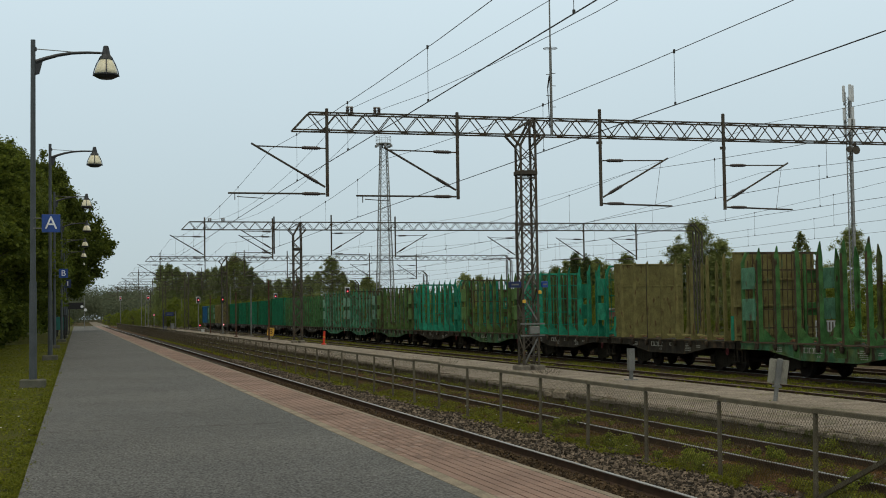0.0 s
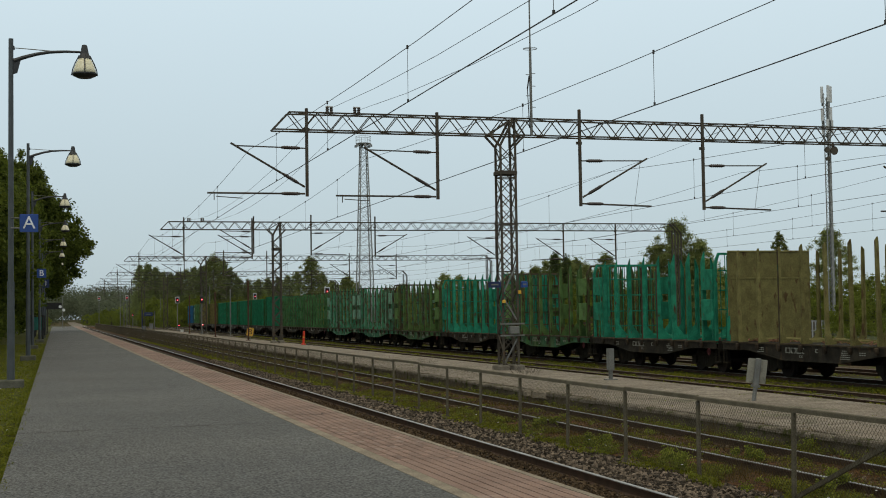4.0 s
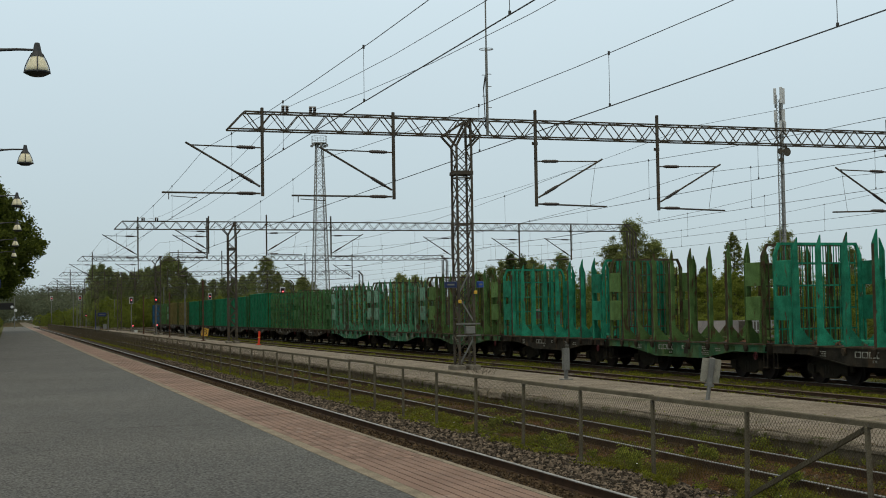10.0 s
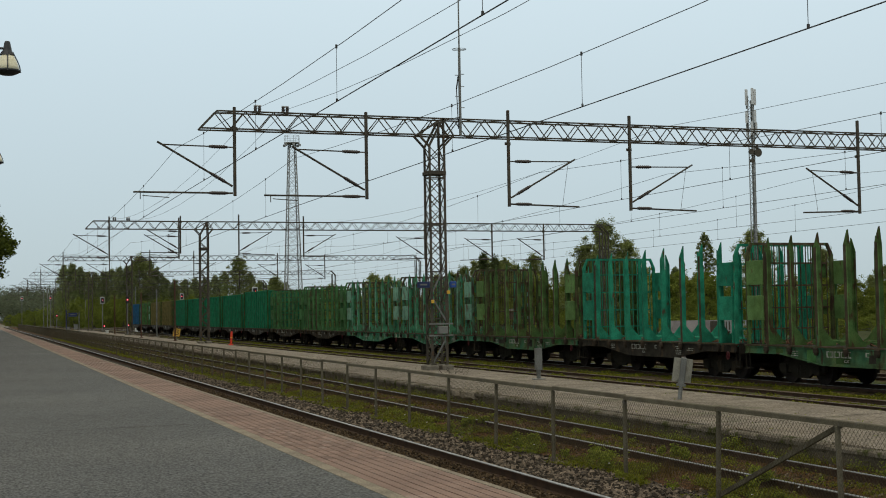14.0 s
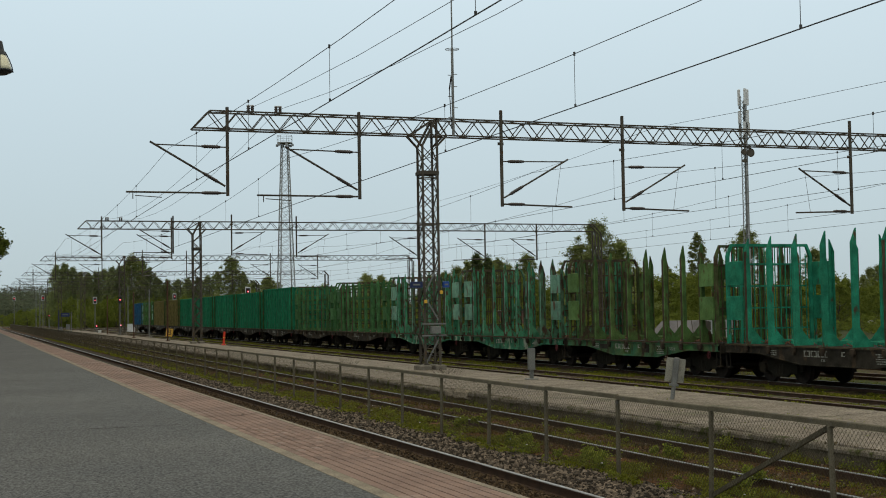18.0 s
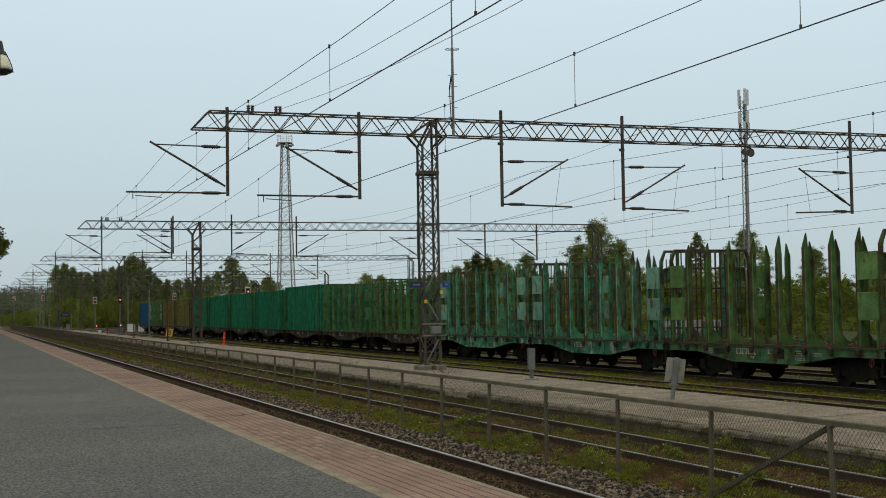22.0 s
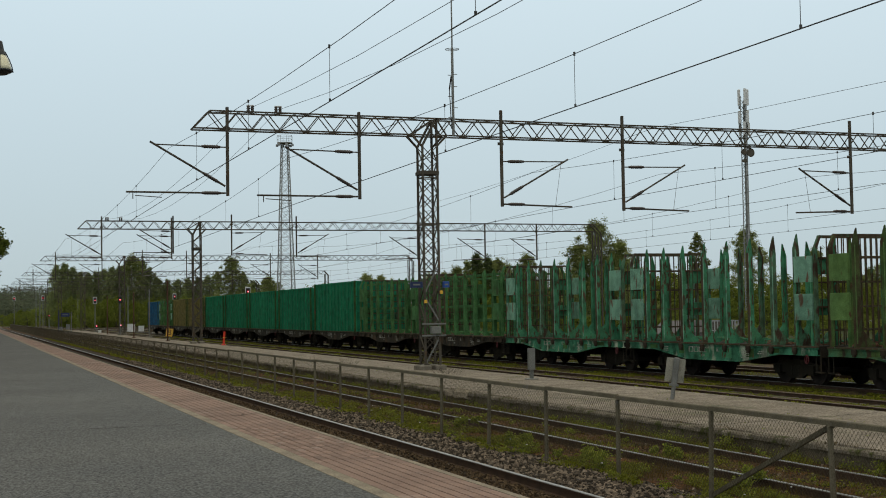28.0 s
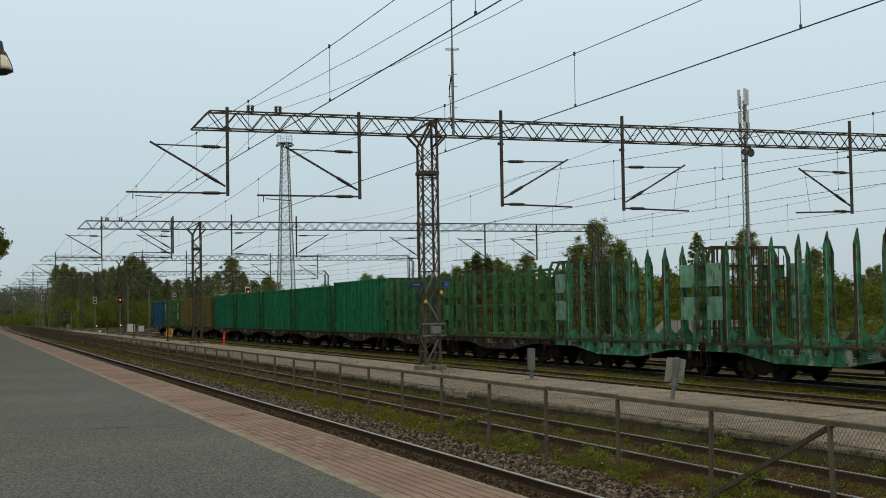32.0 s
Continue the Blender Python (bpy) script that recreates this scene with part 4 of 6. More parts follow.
for _ in range(420):
    y = _lr.choice((_lr.uniform(0.4, 3.0), _lr.uniform(BODY - 3.0, BODY - 0.4), _lr.uniform(0.5, BODY - 0.5)))
    x, a, l = _lr.uniform(-1.35, 1.35), _lr.uniform(0, 3.14), _lr.uniform(0.05, 0.16)
    litter_mesh.bar((x - l * math.cos(a), y - l * math.sin(a), DECK + 0.01), (x + l * math.cos(a), y + l * math.sin(a), DECK + _lr.uniform(0.02, 0.09)), 0.05, 0.015)
litter_mesh = litter_mesh.raw("bark_litter", leaf_material("bark_bits", (0.08, 0.042, 0.028), (0.30, 0.155, 0.10)))
PANEL_Z = ((3.22, 4.02), (2.05, 2.86))

WAGONS = []
MESHES = {}


def shared(key, make):
    if key not in MESHES:
        MESHES[key] = make()
    return MESHES[key]


def step_mesh():
    """Corner step with its two hangers and a hand grip."""
    s = Solid()
    for dy in (-0.03, 0.03):
        s.bar((0, dy * 4, 0.45), (0, dy * 4, 1.2), 0.03, 0.03)
    s.box(-0.03, 0.12, -0.15, 0.15, 0.44, 0.48)
    return s.mesh("corner_step", black_iron)


def coupling_mesh():
    """Screw coupling and a drooping brake hose."""
    s = Solid().tube((0, -0.05, 1.05), (0, 0.27, 1.0), 0.05, n=8)
    s.tube((-0.3, -0.05, 0.95), (-0.3, 0.15, 0.65), 0.03, n=6).tube((-0.3, 0.15, 0.65), (-0.26, 0.27, 0.62), 0.03, n=6)
    return s.mesh("coupling", black_iron)


def pocket_mesh():
    return Solid().soft(-0.07, 0.045, -0.10, 0.10, DECK - 0.22, DECK - 0.05, 0.03).box(-0.05, 0.03, -0.05, 0.05, DECK - 0.29, DECK - 0.22).mesh("stake_pocket", pocket_iron)


def running_gear(w, sill, length=BODY):
    w["length"] = length
    for e in (-1, 1):
        part("side_sill", shared(("sill", sill.name, length), lambda: sill_mesh(sill, length)), sill, w, at=(e * HALF_W, 0, 0))
    part("deck", shared(("deck", length), lambda: deck_mesh(length)), black_iron, w)
    part("underframe", shared(("frame", length), lambda: frame_mesh(length)), black_iron, w)
    for y in (2.15, length - 2.15):
        b = part("bogie", bogie_mesh, black_iron, w, at=(0, y, 0))
        for dy in (-0.9, 0.9):
            ws = part("wheelset", axle_mesh, wheel_mat, b, at=(0, dy, WHEEL_R))
            ws["axle"] = 1
    for x in (-0.95, 0.95):
        part("buffer", buffer_mesh, black_iron, w, at=(x, length, 1.06))
        ob = part("buffer", buffer_mesh, black_iron, w, at=(x, 0, 1.06))
        ob.rotation_euler = (0, 0, math.pi)
        for yy in (0.04, length - 0.04):
            part("corner_step", shared("corner_step", step_mesh), black_iron, w, at=(math.copysign(HALF_W - 0.06, x), yy, 0))
    for yy, turn in ((length, 0.0), (0.0, math.pi)):
        ob = part("coupling", shared("coupling", coupling_mesh), black_iron, w, at=(0, yy, 0))
        ob.rotation_euler = (0, 0, turn)
    for e in (-1, 1):
        part("edge_angle", shared(("edge", length), lambda: Solid().box(-0.06, 0.06, 0, length, DECK - 0.06, DECK - 0.012).mesh("edge_angle", rust_edge)), rust_edge, w, at=(e * HALF_W, 0, 0))
    # unreadable white markings on the sill
    r = random.Random(len(WAGONS))
    m = Solid()

    def digits(y1, z0, hgt, wide, gap, n):
        for k in range(n):
            y = y1 - k * (wide + gap)
            t = hgt * 0.16
            m.box(-HALF_W - 0.020, -HALF_W - 0.013, y - wide, y, z0, z0 + t).box(-HALF_W - 0.020, -HALF_W - 0.013, y - wide, y, z0 + hgt - t, z0 + hgt)
            side = y - wide if k % 2 else y - wide * 0.35
            m.box(-HALF_W - 0.020, -HALF_W - 0.013, side, side + wide * 0.35, z0 + t, z0 + hgt - t)
    digits(7.62, 0.93, 0.19, 0.13, 0.045, 7)
    digits(5.75, 0.98, 0.13, 0.16, 0.05, 1)
    digits(6.75, 0.80, 0.07, 0.06, 0.02, 3)
    for y0, y1, z0, rows in ((3.75, 4.25, 0.80, 5), (9.1, 9.5, 0.93, 3), (2.9, 3.3, 0.95, 2)):
        for k in range(rows):
            y = y0
            while y < y1 - r.uniform(0, 0.15):
                d = r.uniform(0.05, 0.12)
                m.box(-HALF_W - 0.018, -HALF_W - 0.013, y, y + d, z0 + k * 0.065, z0 + k * 0.065 + 0.032)
                y += d + 0.03
    tagged(part("marking", m, white_paint, w, "white painted markings"), kind="stuff")
    if sill is not sill_black:
        for k in range(6):
            y = 1.9 + k * 1.55 + r.uniform(-0.3, 0.3)
            lo = 1.01 if y < 3.0 or y > length - 3.0 else 0.74
            hgt = min(DECK - 0.12 - lo, r.uniform(0.16, 0.42))
            z = r.uniform(lo, DECK - 0.12 - hgt)
            tones = (dark_green, teal_old, sill_green, green_cool) if sill is sill_teal else (dark_green, green_cool, green, sill_black)
            part("paint_patch", Solid().box(-HALF_W - 0.0128, -HALF_W - 0.0122, y, y + r.uniform(0.25, 0.75), z, z + hgt), tones[r.randrange(4)], w, "repainted patch on the sill")
    valve = Solid()
    for i in range(14):
        a = 2 * math.pi * i / 14
        for j in range(5):
            b = 2 * math.pi * j / 5
            r0 = 1 + 0.12 * math.cos(b)
            valve.v.append((-HALF_W - 0.08 + 0.018 * math.sin(b), 0.45 + 0.10 * r0 * math.cos(a), 0.85 + 0.13 * r0 * math.sin(a)))
    valve.f = [(5 * i + j, 5 * i + (j + 1) % 5, 5 * ((i + 1) % 14) + (j + 1) % 5, 5 * ((i + 1) % 14) + j) for i in range(14) for j in range(5)]
    valve.bar((-HALF_W - 0.08, 0.45, 0.72), (-HALF_W - 0.08, 0.45, 0.98), 0.03, 0.03)
    part("brake_wheel", valve, shared("valve_red", lambda: material("red_valve", (0.07, 0.007, 0.010), None, 0.6, scale=4)), w, "dull red hand brake wheel")


def timber_wagon(label, body, plate, sill, ends="grid", panels=True, width=0.14, rails=False, stakes=STAKES, top="spear"):
    w = thing("timber_wagon", label, "freight wagon", (25.97, 0, 0), "wagons of the freight train")
    running_gear(w, sill)
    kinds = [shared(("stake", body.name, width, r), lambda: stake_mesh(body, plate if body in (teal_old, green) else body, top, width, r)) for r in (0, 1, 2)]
    pick = random.Random(len(WAGONS) + 40)
    clean = body in (teal, tan, green_new)
    for y in stakes:
        for e in (-1, 1):
            roll = pick.random()
            kind = (1 if roll < 0.2 else 0) if clean else (0 if roll < 0.12 else 1 if roll < 0.85 else 2)
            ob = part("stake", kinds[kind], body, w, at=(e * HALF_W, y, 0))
            if e > 0:
                ob.rotation_euler = (0, 0, math.pi)
            part("stake_pocket", shared("pocket", pocket_mesh), black_iron, w, at=(e * (HALF_W + 0.05), y, 0))
            if e > 0:
                ob.rotation_euler = (pick.uniform(-0.006, 0.006), 0, math.pi)
        part("bolster", shared(("bolster", body.name), lambda: Solid().soft(-0.9, 0.9, -0.055, 0.055, DECK - 0.012, DECK + 0.115, 0.02).mesh("bolster", body)), body, w, at=(0, y, 0))
    for y in (0.10, BODY - 0.10) if ends == "grid" else (0.0, 11.6):
        if ends == "grid":
            end_grid(body, w, y)
        else:
            end_solid(body, w, y)
    tagged(part("bark_litter", litter_mesh, bark, w, "reddish bark scraps on the deck"), kind="stuff")
    if panels:
        for y in (0.63, BODY - 0.63):
            for e in (-1, 1):
                x = e * (HALF_W - 0.01)
                fr = Solid()
                for q in (y - 0.43, y + 0.36):
                    fr.box(x - 0.03, x + 0.03, q, q + 0.07, DECK, 4.0)
                f = part("corner_frame", fr, body, w)
                for z0, z1 in PANEL_Z:
                    part("plate", Solid().soft(x - 0.045, x + 0.045, y - 0.45, y + 0.45, z0, z1, 0.012), plate, f, "pale painted steel plate")
    if ends == "solid":
        for y in (-0.02, 11.5):
            part("paint_patch", Solid().box(-HALF_W - 0.03, -HALF_W - 0.005, y, y + 0.22, DECK + 0.02, DECK + 0.95), teal, w, "bright teal paint on the corner")
    if rails:
        for e in (-1, 1):
            for z in (2.0, 2.75, 3.5, 4.3):
                part("side_rail", Solid().box(e * (HALF_W - 0.30) - 0.03, e * (HALF_W - 0.30) + 0.03, 0.25, BODY - 0.25, z - 0.06, z + 0.06), body, w)
    WAGONS.append(w)
    return w


def box_wagon(label, body, top=4.45, ribs=12, length=11.56):
    """Wagon with closed ribbed sides."""
    w = thing("timber_wagon", label, "freight wagon", (25.97, 0, 0), "wagons of the freight train")
    running_gear(w, sill_black, length)
    for e in (-1, 1):
        def make():
            s = Solid()
            s.box(-0.025, 0.025, 0.4, length - 0.4, DECK, top)
            s.box(-0.06, 0.06, 0.4, length - 0.4, top - 0.1, top).box(-0.05, 0.05, 0.4, length - 0.4, 2.75, 2.85)
            return s.mesh("side_wall", body)
        sw = part("side_wall", shared(("side", body.name, ribs, top), make), body, w, "ribbed sheet steel side", at=(e * (HALF_W - 0.09), 0, 0))
        for i in range(ribs + 1):
            y = 0.45 + i * (length - 0.9) / ribs
            part("rib", shared(("rib", body.name, top), lambda: Solid().soft(-0.10, 0.10, -0.05, 0.05, DECK - 0.15, top + 0.03, 0.02).mesh("rib", body)), body, sw, at=(0, y, 0))
    for y in (0.38, length - 0.38):
        end_solid(body, w, y, top)
        # dark strips added at the wagon ends to paint the shade between wagons
        for e in (-1, 1):
            part("corner_post", shared(("gap_shade", top), lambda: Solid().soft(-0.06, 0.06, -0.09, 0.09, DECK - 0.1, top + 0.04, 0.02).mesh("corner_post", dark_green)), dark_green, w, "dark strip painting in the shade at the wagon's end", at=(e * (HALF_W + 0.02), y - math.copysign(0.02, y - 3), 0))
    WAGONS.append(w)
    return w


timber_wagon("empty timber wagon with dull green stakes and green sill", green_cool, cool_plate, sill_green)
timber_wagon("empty timber wagon with olive-tan stakes and solid end walls", tan, tan, sill_black, ends="solid", panels=False, stakes=STAKES_TAN, width=0.10, top="slim")
timber_wagon("empty timber wagon with bright teal stakes on a black frame", teal, teal, sill_black, top="blade")
timber_wagon("empty timber wagon with brown-green rusty stakes and green sill", green, green_plate, sill_green)
timber_wagon("empty timber wagon with bright teal stakes on a black frame", teal, teal, sill_black, top="blade")
timber_wagon("empty timber wagon with brown-green rusty stakes and green sill", green, green_plate, sill_green)
timber_wagon("empty timber wagon with rust-streaked teal stakes and pale plates", teal_old, teal_pale, sill_teal)
timber_wagon("empty timber wagon with rust-streaked teal stakes and pale plates", teal_old, teal_pale, sill_teal)
timber_wagon("empty timber wagon with wide green stakes and side rails", green_new, green_new, sill_black, width=0.22, rails=True, top="post")
timber_wagon("empty timber wagon with wide green stakes and side rails", green_new, green_new, sill_black, width=0.22, rails=True, top="post")
for i in range(5):
    box_wagon("freight wagon with ribbed teal sheet sides", teal_box, 4.62 if i == 0 else 4.45)
for i in range(2):
    box_wagon("freight wagon with ribbed olive-tan sheet sides", tan_box)
timber_wagon("empty timber wagon with green stakes and pale corner plates", green_cool, teal_pale, sill_black)
box_wagon("freight wagon with bright blue sides at the train's tail", blue_paint)


# ---- trees ----
def leaf_cloud(s, rng, centre, rad, count, size, flat=0.75, loose=1.35):
    """Small leaf faces through a lumpy ball."""
    cx, cy, cz = centre
    for _ in range(count):
        u, v, q = rng.gauss(0, 1), rng.gauss(0, 1), rng.gauss(0, 1)
        d = math.sqrt(u * u + v * v + q * q) + 1e-6
        r = rad * min(loose, abs(rng.gauss(0.55, 0.34)))
        p = Vector((cx + u / d * r, cy + v / d * r, cz + q / d * r * flat))
        a = Vector((rng.gauss(0, 1), rng.gauss(0, 1), rng.gauss(0, 0.6))).normalized()
        b = a.orthogonal().normalized() if rng.random() < 0.5 else a.cross(Vector((u, v, q)) / d + Vector((0.1, 0, 0))).normalized()
        k = size * rng.uniform(0.6, 1.3)
        s.add([tuple(p - a * k * 0.5), tuple(p + b * k * 0.33), tuple(p + a * k * 0.5), tuple(p - b * k * 0.33)], [(0, 1, 2, 3)])


def tree_meshes(kind, seed, height, spread, leaf, leaf_size, count, low=0.2):
    rng = random.Random(seed)
    wood, crown = Solid(), Solid()
    wood.tube((0, 0, -0.4), (rng.uniform(-0.2, 0.2), rng.uniform(-0.2, 0.2), height * 0.45), height * 0.022, height * 0.013, 9)
    wood.tube((0, 0, height * 0.44), (rng.uniform(-0.4, 0.4), rng.uniform(-0.4, 0.4), height * 0.86), height * 0.011, 0.02, 6)
    n = {"maple": 120, "birch": 260, "pine": 150}[kind]
    lean = [rng.uniform(0, 6.28) for _ in range(4)]
    for i in range(n):
        k = (i + 0.5) / n
        z = height * (low + (0.97 - low) * k)
        if kind == "maple":
            prof = math.sin(math.pi * min(1, (k * 0.85 + 0.16))) ** 0.6
        elif kind == "birch":
            prof = min(1.0, (k + 0.18) * 2.4) * (1 - k) ** 0.6 + 0.06
        else:
            prof = (1 - k) ** 0.8 * 0.9 + 0.12
        a = i * 2.399 + rng.uniform(-0.5, 0.5)
        if kind == "birch":
            prof *= 1 + 0.22 * math.sin(3 * a + lean[0]) * math.sin(5 * k + lean[1]) + 0.12 * math.sin(7 * a + 9 * k + lean[2])
        r = spread * prof * (rng.uniform(0.5, 1.05) if kind == "maple" else rng.uniform(0.12, 1.05))
        c = (r * math.cos(a), r * math.sin(a), z + rng.uniform(-0.3, 0.3))
        if i % (3 if n < 200 else 6) == 0 and k < 0.8:
            wood.tube((0, 0, max(height * low * 0.8, z - 0.35 * r - 0.4)), c, 0.02 + 0.003 * height, 0.012, 4)
        leaf_cloud(crown, rng, c, spread * (rng.uniform(0.13, 0.27) if kind == "maple" else rng.uniform(0.11, 0.23)) * (0.55 + 0.45 * prof), count // n, leaf_size, 0.65 if kind == "maple" else 0.9, 1.1 if kind == "maple" else 1.35)
        if rng.random() < 0.6:
            out = rng.uniform(0.98, 1.10) if kind == "maple" else rng.uniform(1.1, 1.3)
            c2 = (c[0] * out, c[1] * out, c[2] + rng.uniform(-0.5, 1.0))
            leaf_cloud(crown, rng, c2, spread * rng.uniform(0.07, 0.16), count // (n * 4), leaf_size, 1.1)
    return wood.raw("trunk", birch_bark if leaf is leaf_birch and kind == "birch" else bark), crown.raw("crown", leaf)


def plant(meshes, label, category, at, scale, turn, group):
    t = thing("tree", label, category, at, group, turn)
    t.scale = (scale[0], scale[0], scale[1]) if isinstance(scale, tuple) else (scale,) * 3
    part("trunk", meshes[0], bark, t)
    part("crown", meshes[1], leaf_maple, t)
    return t


tall_maples = [tree_meshes("maple", s, 14.0, 5.2, leaf_maple, 0.27, 60000, 0.27) for s in (17, 23)]
maples = [tree_meshes("maple", s, 14.0, 5.4, leaf_maple, 0.27, 60000, 0.06) for s in (3, 8, 13)]
birches = [tree_meshes("birch", s, 14.0, 3.9, leaf_birch, 0.17, 36000, 0.08) for s in (5, 11)]
# birch shapes in the leaf colour that has haze painted in
far_trees = [tree_meshes("birch", s, 14.0, 4.4, leaf_haze, 0.26, 24000, 0.04) for s in (51, 52)]
shrubs = [tree_meshes("maple", s, 6.0, 3.4, leaf_shrub, 0.21, 9000, 0.03) for s in (21, 22)]
aspens = [tree_meshes("pine", s, 14.0, 3.0, leaf_birch, 0.19, 17000, 0.10) for s in (41, 42)]
pines = [tree_meshes("pine", s, 14.0, 3.0, needle, 0.22, 17000, 0.10) for s in (31, 32)]
rng = random.Random(4)
for i, (x, y, sc) in enumerate(((-9.4, 55, (0.9, 0.85)), (-8.9, 67, (1.0, 0.98)), (-8.7, 80, (1.05, 1.05)), (-7.7, 94, (1.05, 1.05)), (-7.1, 108, (1.1, 1.14)), (-7.5, 122, (1.15, 1.29)), (-7.6, 138, (1.2, 1.4)), (-7.7, 154, (1.2, 1.53)),
                                (-7.8, 172, (1.28, 1.68)), (-3.0, 208, (1.55, 1.53)), (-4.5, 192, (1.4, 1.7)), (-15, 62, 1.05), (-15, 84, 1.15), (-15, 106, 1.25), (-15, 130, 1.3), (-15, 160, 1.3))):
    plant(tall_maples[i % 2] if y in (192, 208) else maples[i % 3], "broad-leaved tree with a dense dark green crown beside the platform", "tree", (x, y, 0.45), sc, i * 77, "trees beside the platform")
for i in range(12):
    plant(shrubs[i % 2], "dense green shrub under the platform trees", "shrub", (-6.5 - rng.uniform(0, 3.5), 52 + i * 11 + rng.uniform(-3, 3), 0.4), rng.uniform(0.5, 0.8), i * 51, "shrubs under the trees")

# single trees behind the tracks: place, height over the ground, kind
SOLO = [(69.2, 140, 13.2, "birch"), (67.2, 141, 10.5, "birch"), (71.6, 139, 10.8, "birch"), (76, 150, 9.5, "birch"), (118, 200, 15.4, "aspen"), (121.4, 190, 15.8, "birch"), (122, 172, 11.6, "birch"), (132, 170, 9.0, "aspen"),
        (89, 230, 13.6, "pine"), (94, 236, 12.5, "birch"), (112, 260, 14.8, "birch"), (120, 230, 12.6, "aspen"), (62, 330, 17.4, "birch"), (64.8, 300, 11.6, "birch"), (66, 306, 10.5, "birch"),
        (43.5, 380, 20.0, "birch"), (88, 300, 12.0, "birch"), (80, 310, 9.5, "birch"), (99, 215, 10.0, "birch"), (105, 205, 9.0, "birch"), (85.7, 232, 11.2, "birch"), (90.4, 239, 12.6, "aspen"), (95.3, 246, 13.8, "birch"), (91.8, 232, 13.1, "pine"), (96.7, 239, 13, "birch"), (101.7, 246, 12.2, "birch"), (98, 232, 10.8, "aspen"), (71, 239, 9.5, "birch"), (75.3, 246, 10, "birch"), (72.9, 232, 8.8, "birch"), (62.2, 239, 8.2, "birch"), (85.2, 246, 10.2, "birch"), (83.1, 232, 10.2, "birch"),
        (141, 180, 8.6, "aspen"), (146, 190, 9.2, "birch"), (152, 186, 8.8, "birch")]
for i, (x, y, hgt, kind) in enumerate(SOLO):
    src = {"birch": birches, "pine": pines, "aspen": aspens}[kind]
    plant(src[i % 2], "dark pine standing behind the yard" if kind == "pine" else "leafy birch standing behind the yard", "tree", (x, y, -0.3), (hgt / 14.0 * (1.3 if kind == "birch" else 1.2), hgt / 14.0), i * 63, "trees behind the yard")
BELT = [(58, 345), (64, 318), (72, 290), (78, 262), (84, 240), (92, 222), (100, 204), (106, 190), (112, 176), (118, 164), (124, 152), (130, 142), (134, 132), (138, 120)]
k = 0
for (xa, ya), (xb, yb) in zip(BELT, BELT[1:]):
    for j in range(5):
        t = (j + rng.uniform(0.1, 0.8)) / 5
        x, y = xa + (xb - xa) * t + rng.uniform(-2, 4), ya + (yb - ya) * t + rng.uniform(-3, 3)
        if j % 2:
            plant((far_trees + birches)[k % 4], "leafy tree in the belt behind the yard", "tree", (x + 6, y + 4, -0.3), rng.uniform(0.5, 0.72) * (0.82 if x > 111 else 1.0), k * 41, "trees behind the yard")
        plant(shrubs[k % 2], "yellow-green willow shrub behind the yard", "shrub", (x, y, -0.3), rng.uniform(1.05, 1.45) * (0.86 if x > 111 else 1.0), k * 59, "shrubs behind the yard")
        k += 1
HEDGE = [(44, 262), (52, 220), (60, 180), (68, 150), (76, 128), (84, 112), (92, 100)]
for (xa, ya), (xb, yb) in zip(HEDGE, HEDGE[1:]):
    for j in range(4):
        t = (j + rng.uniform(0.1, 0.8)) / 4
        plant(shrubs[k % 2], "dense green bush behind the sidings", "shrub", (xa + (xb - xa) * t + 6, ya + (yb - ya) * t + 6, -0.3), rng.uniform(0.62, 0.85), k * 47, "bushes behind the sidings")
        k += 1
for i in range(70):
    x, y = rng.uniform(52, 104), rng.uniform(74, 142)
    if abs(x - 56) > 7 or abs(y - 95) > 9:
        plant(shrubs[i % 2], "low bush in the rough meadow", "shrub", (x, y, -0.3), (rng.uniform(0.35, 0.6), rng.uniform(0.22, 0.42)), i * 71, "bushes in the meadow")
END_TREES = [(23.8, 395, 18.8), (25.2, 383, 18.6), (26.5, 371, 17.2), (30.4, 395, 16.6), (31.6, 383, 16.0), (32.7, 371, 15.9), (37.0, 395, 17.4), (38.1, 383, 17.6), (39.0, 371, 17.4), (43.4, 395, 20.0), (46.5, 383, 19.8), (46.9, 371, 16.8), (52.2, 395, 14.9), (53.5, 383, 13.8), (54.6, 371, 13.6), (61.1, 395, 14.6), (62.1, 383, 14.3), (63.0, 371, 14.5), (69.8, 395, 16.6), (75.2, 383, 15.8), (75.7, 371, 13.0), (84.4, 395, 14.2), (85.6, 383, 12.8)]
for i, (x, y, hgt) in enumerate(END_TREES):
    plant(far_trees[i % 2], "tall dense tree at the far end of the yard", "tree", (x, y, -0.3), (rng.uniform(0.85, 1.1), hgt / 14.6), i * 83, "woods beyond the yard")
    plant(shrubs[i % 2], "bright green shrub at the yard's end", "shrub", (x * 0.88 + 2.5, y - 45 + rng.uniform(-15, 15), -0.3), rng.uniform(0.9, 1.35), i * 29, "shrubs at the yard's end")

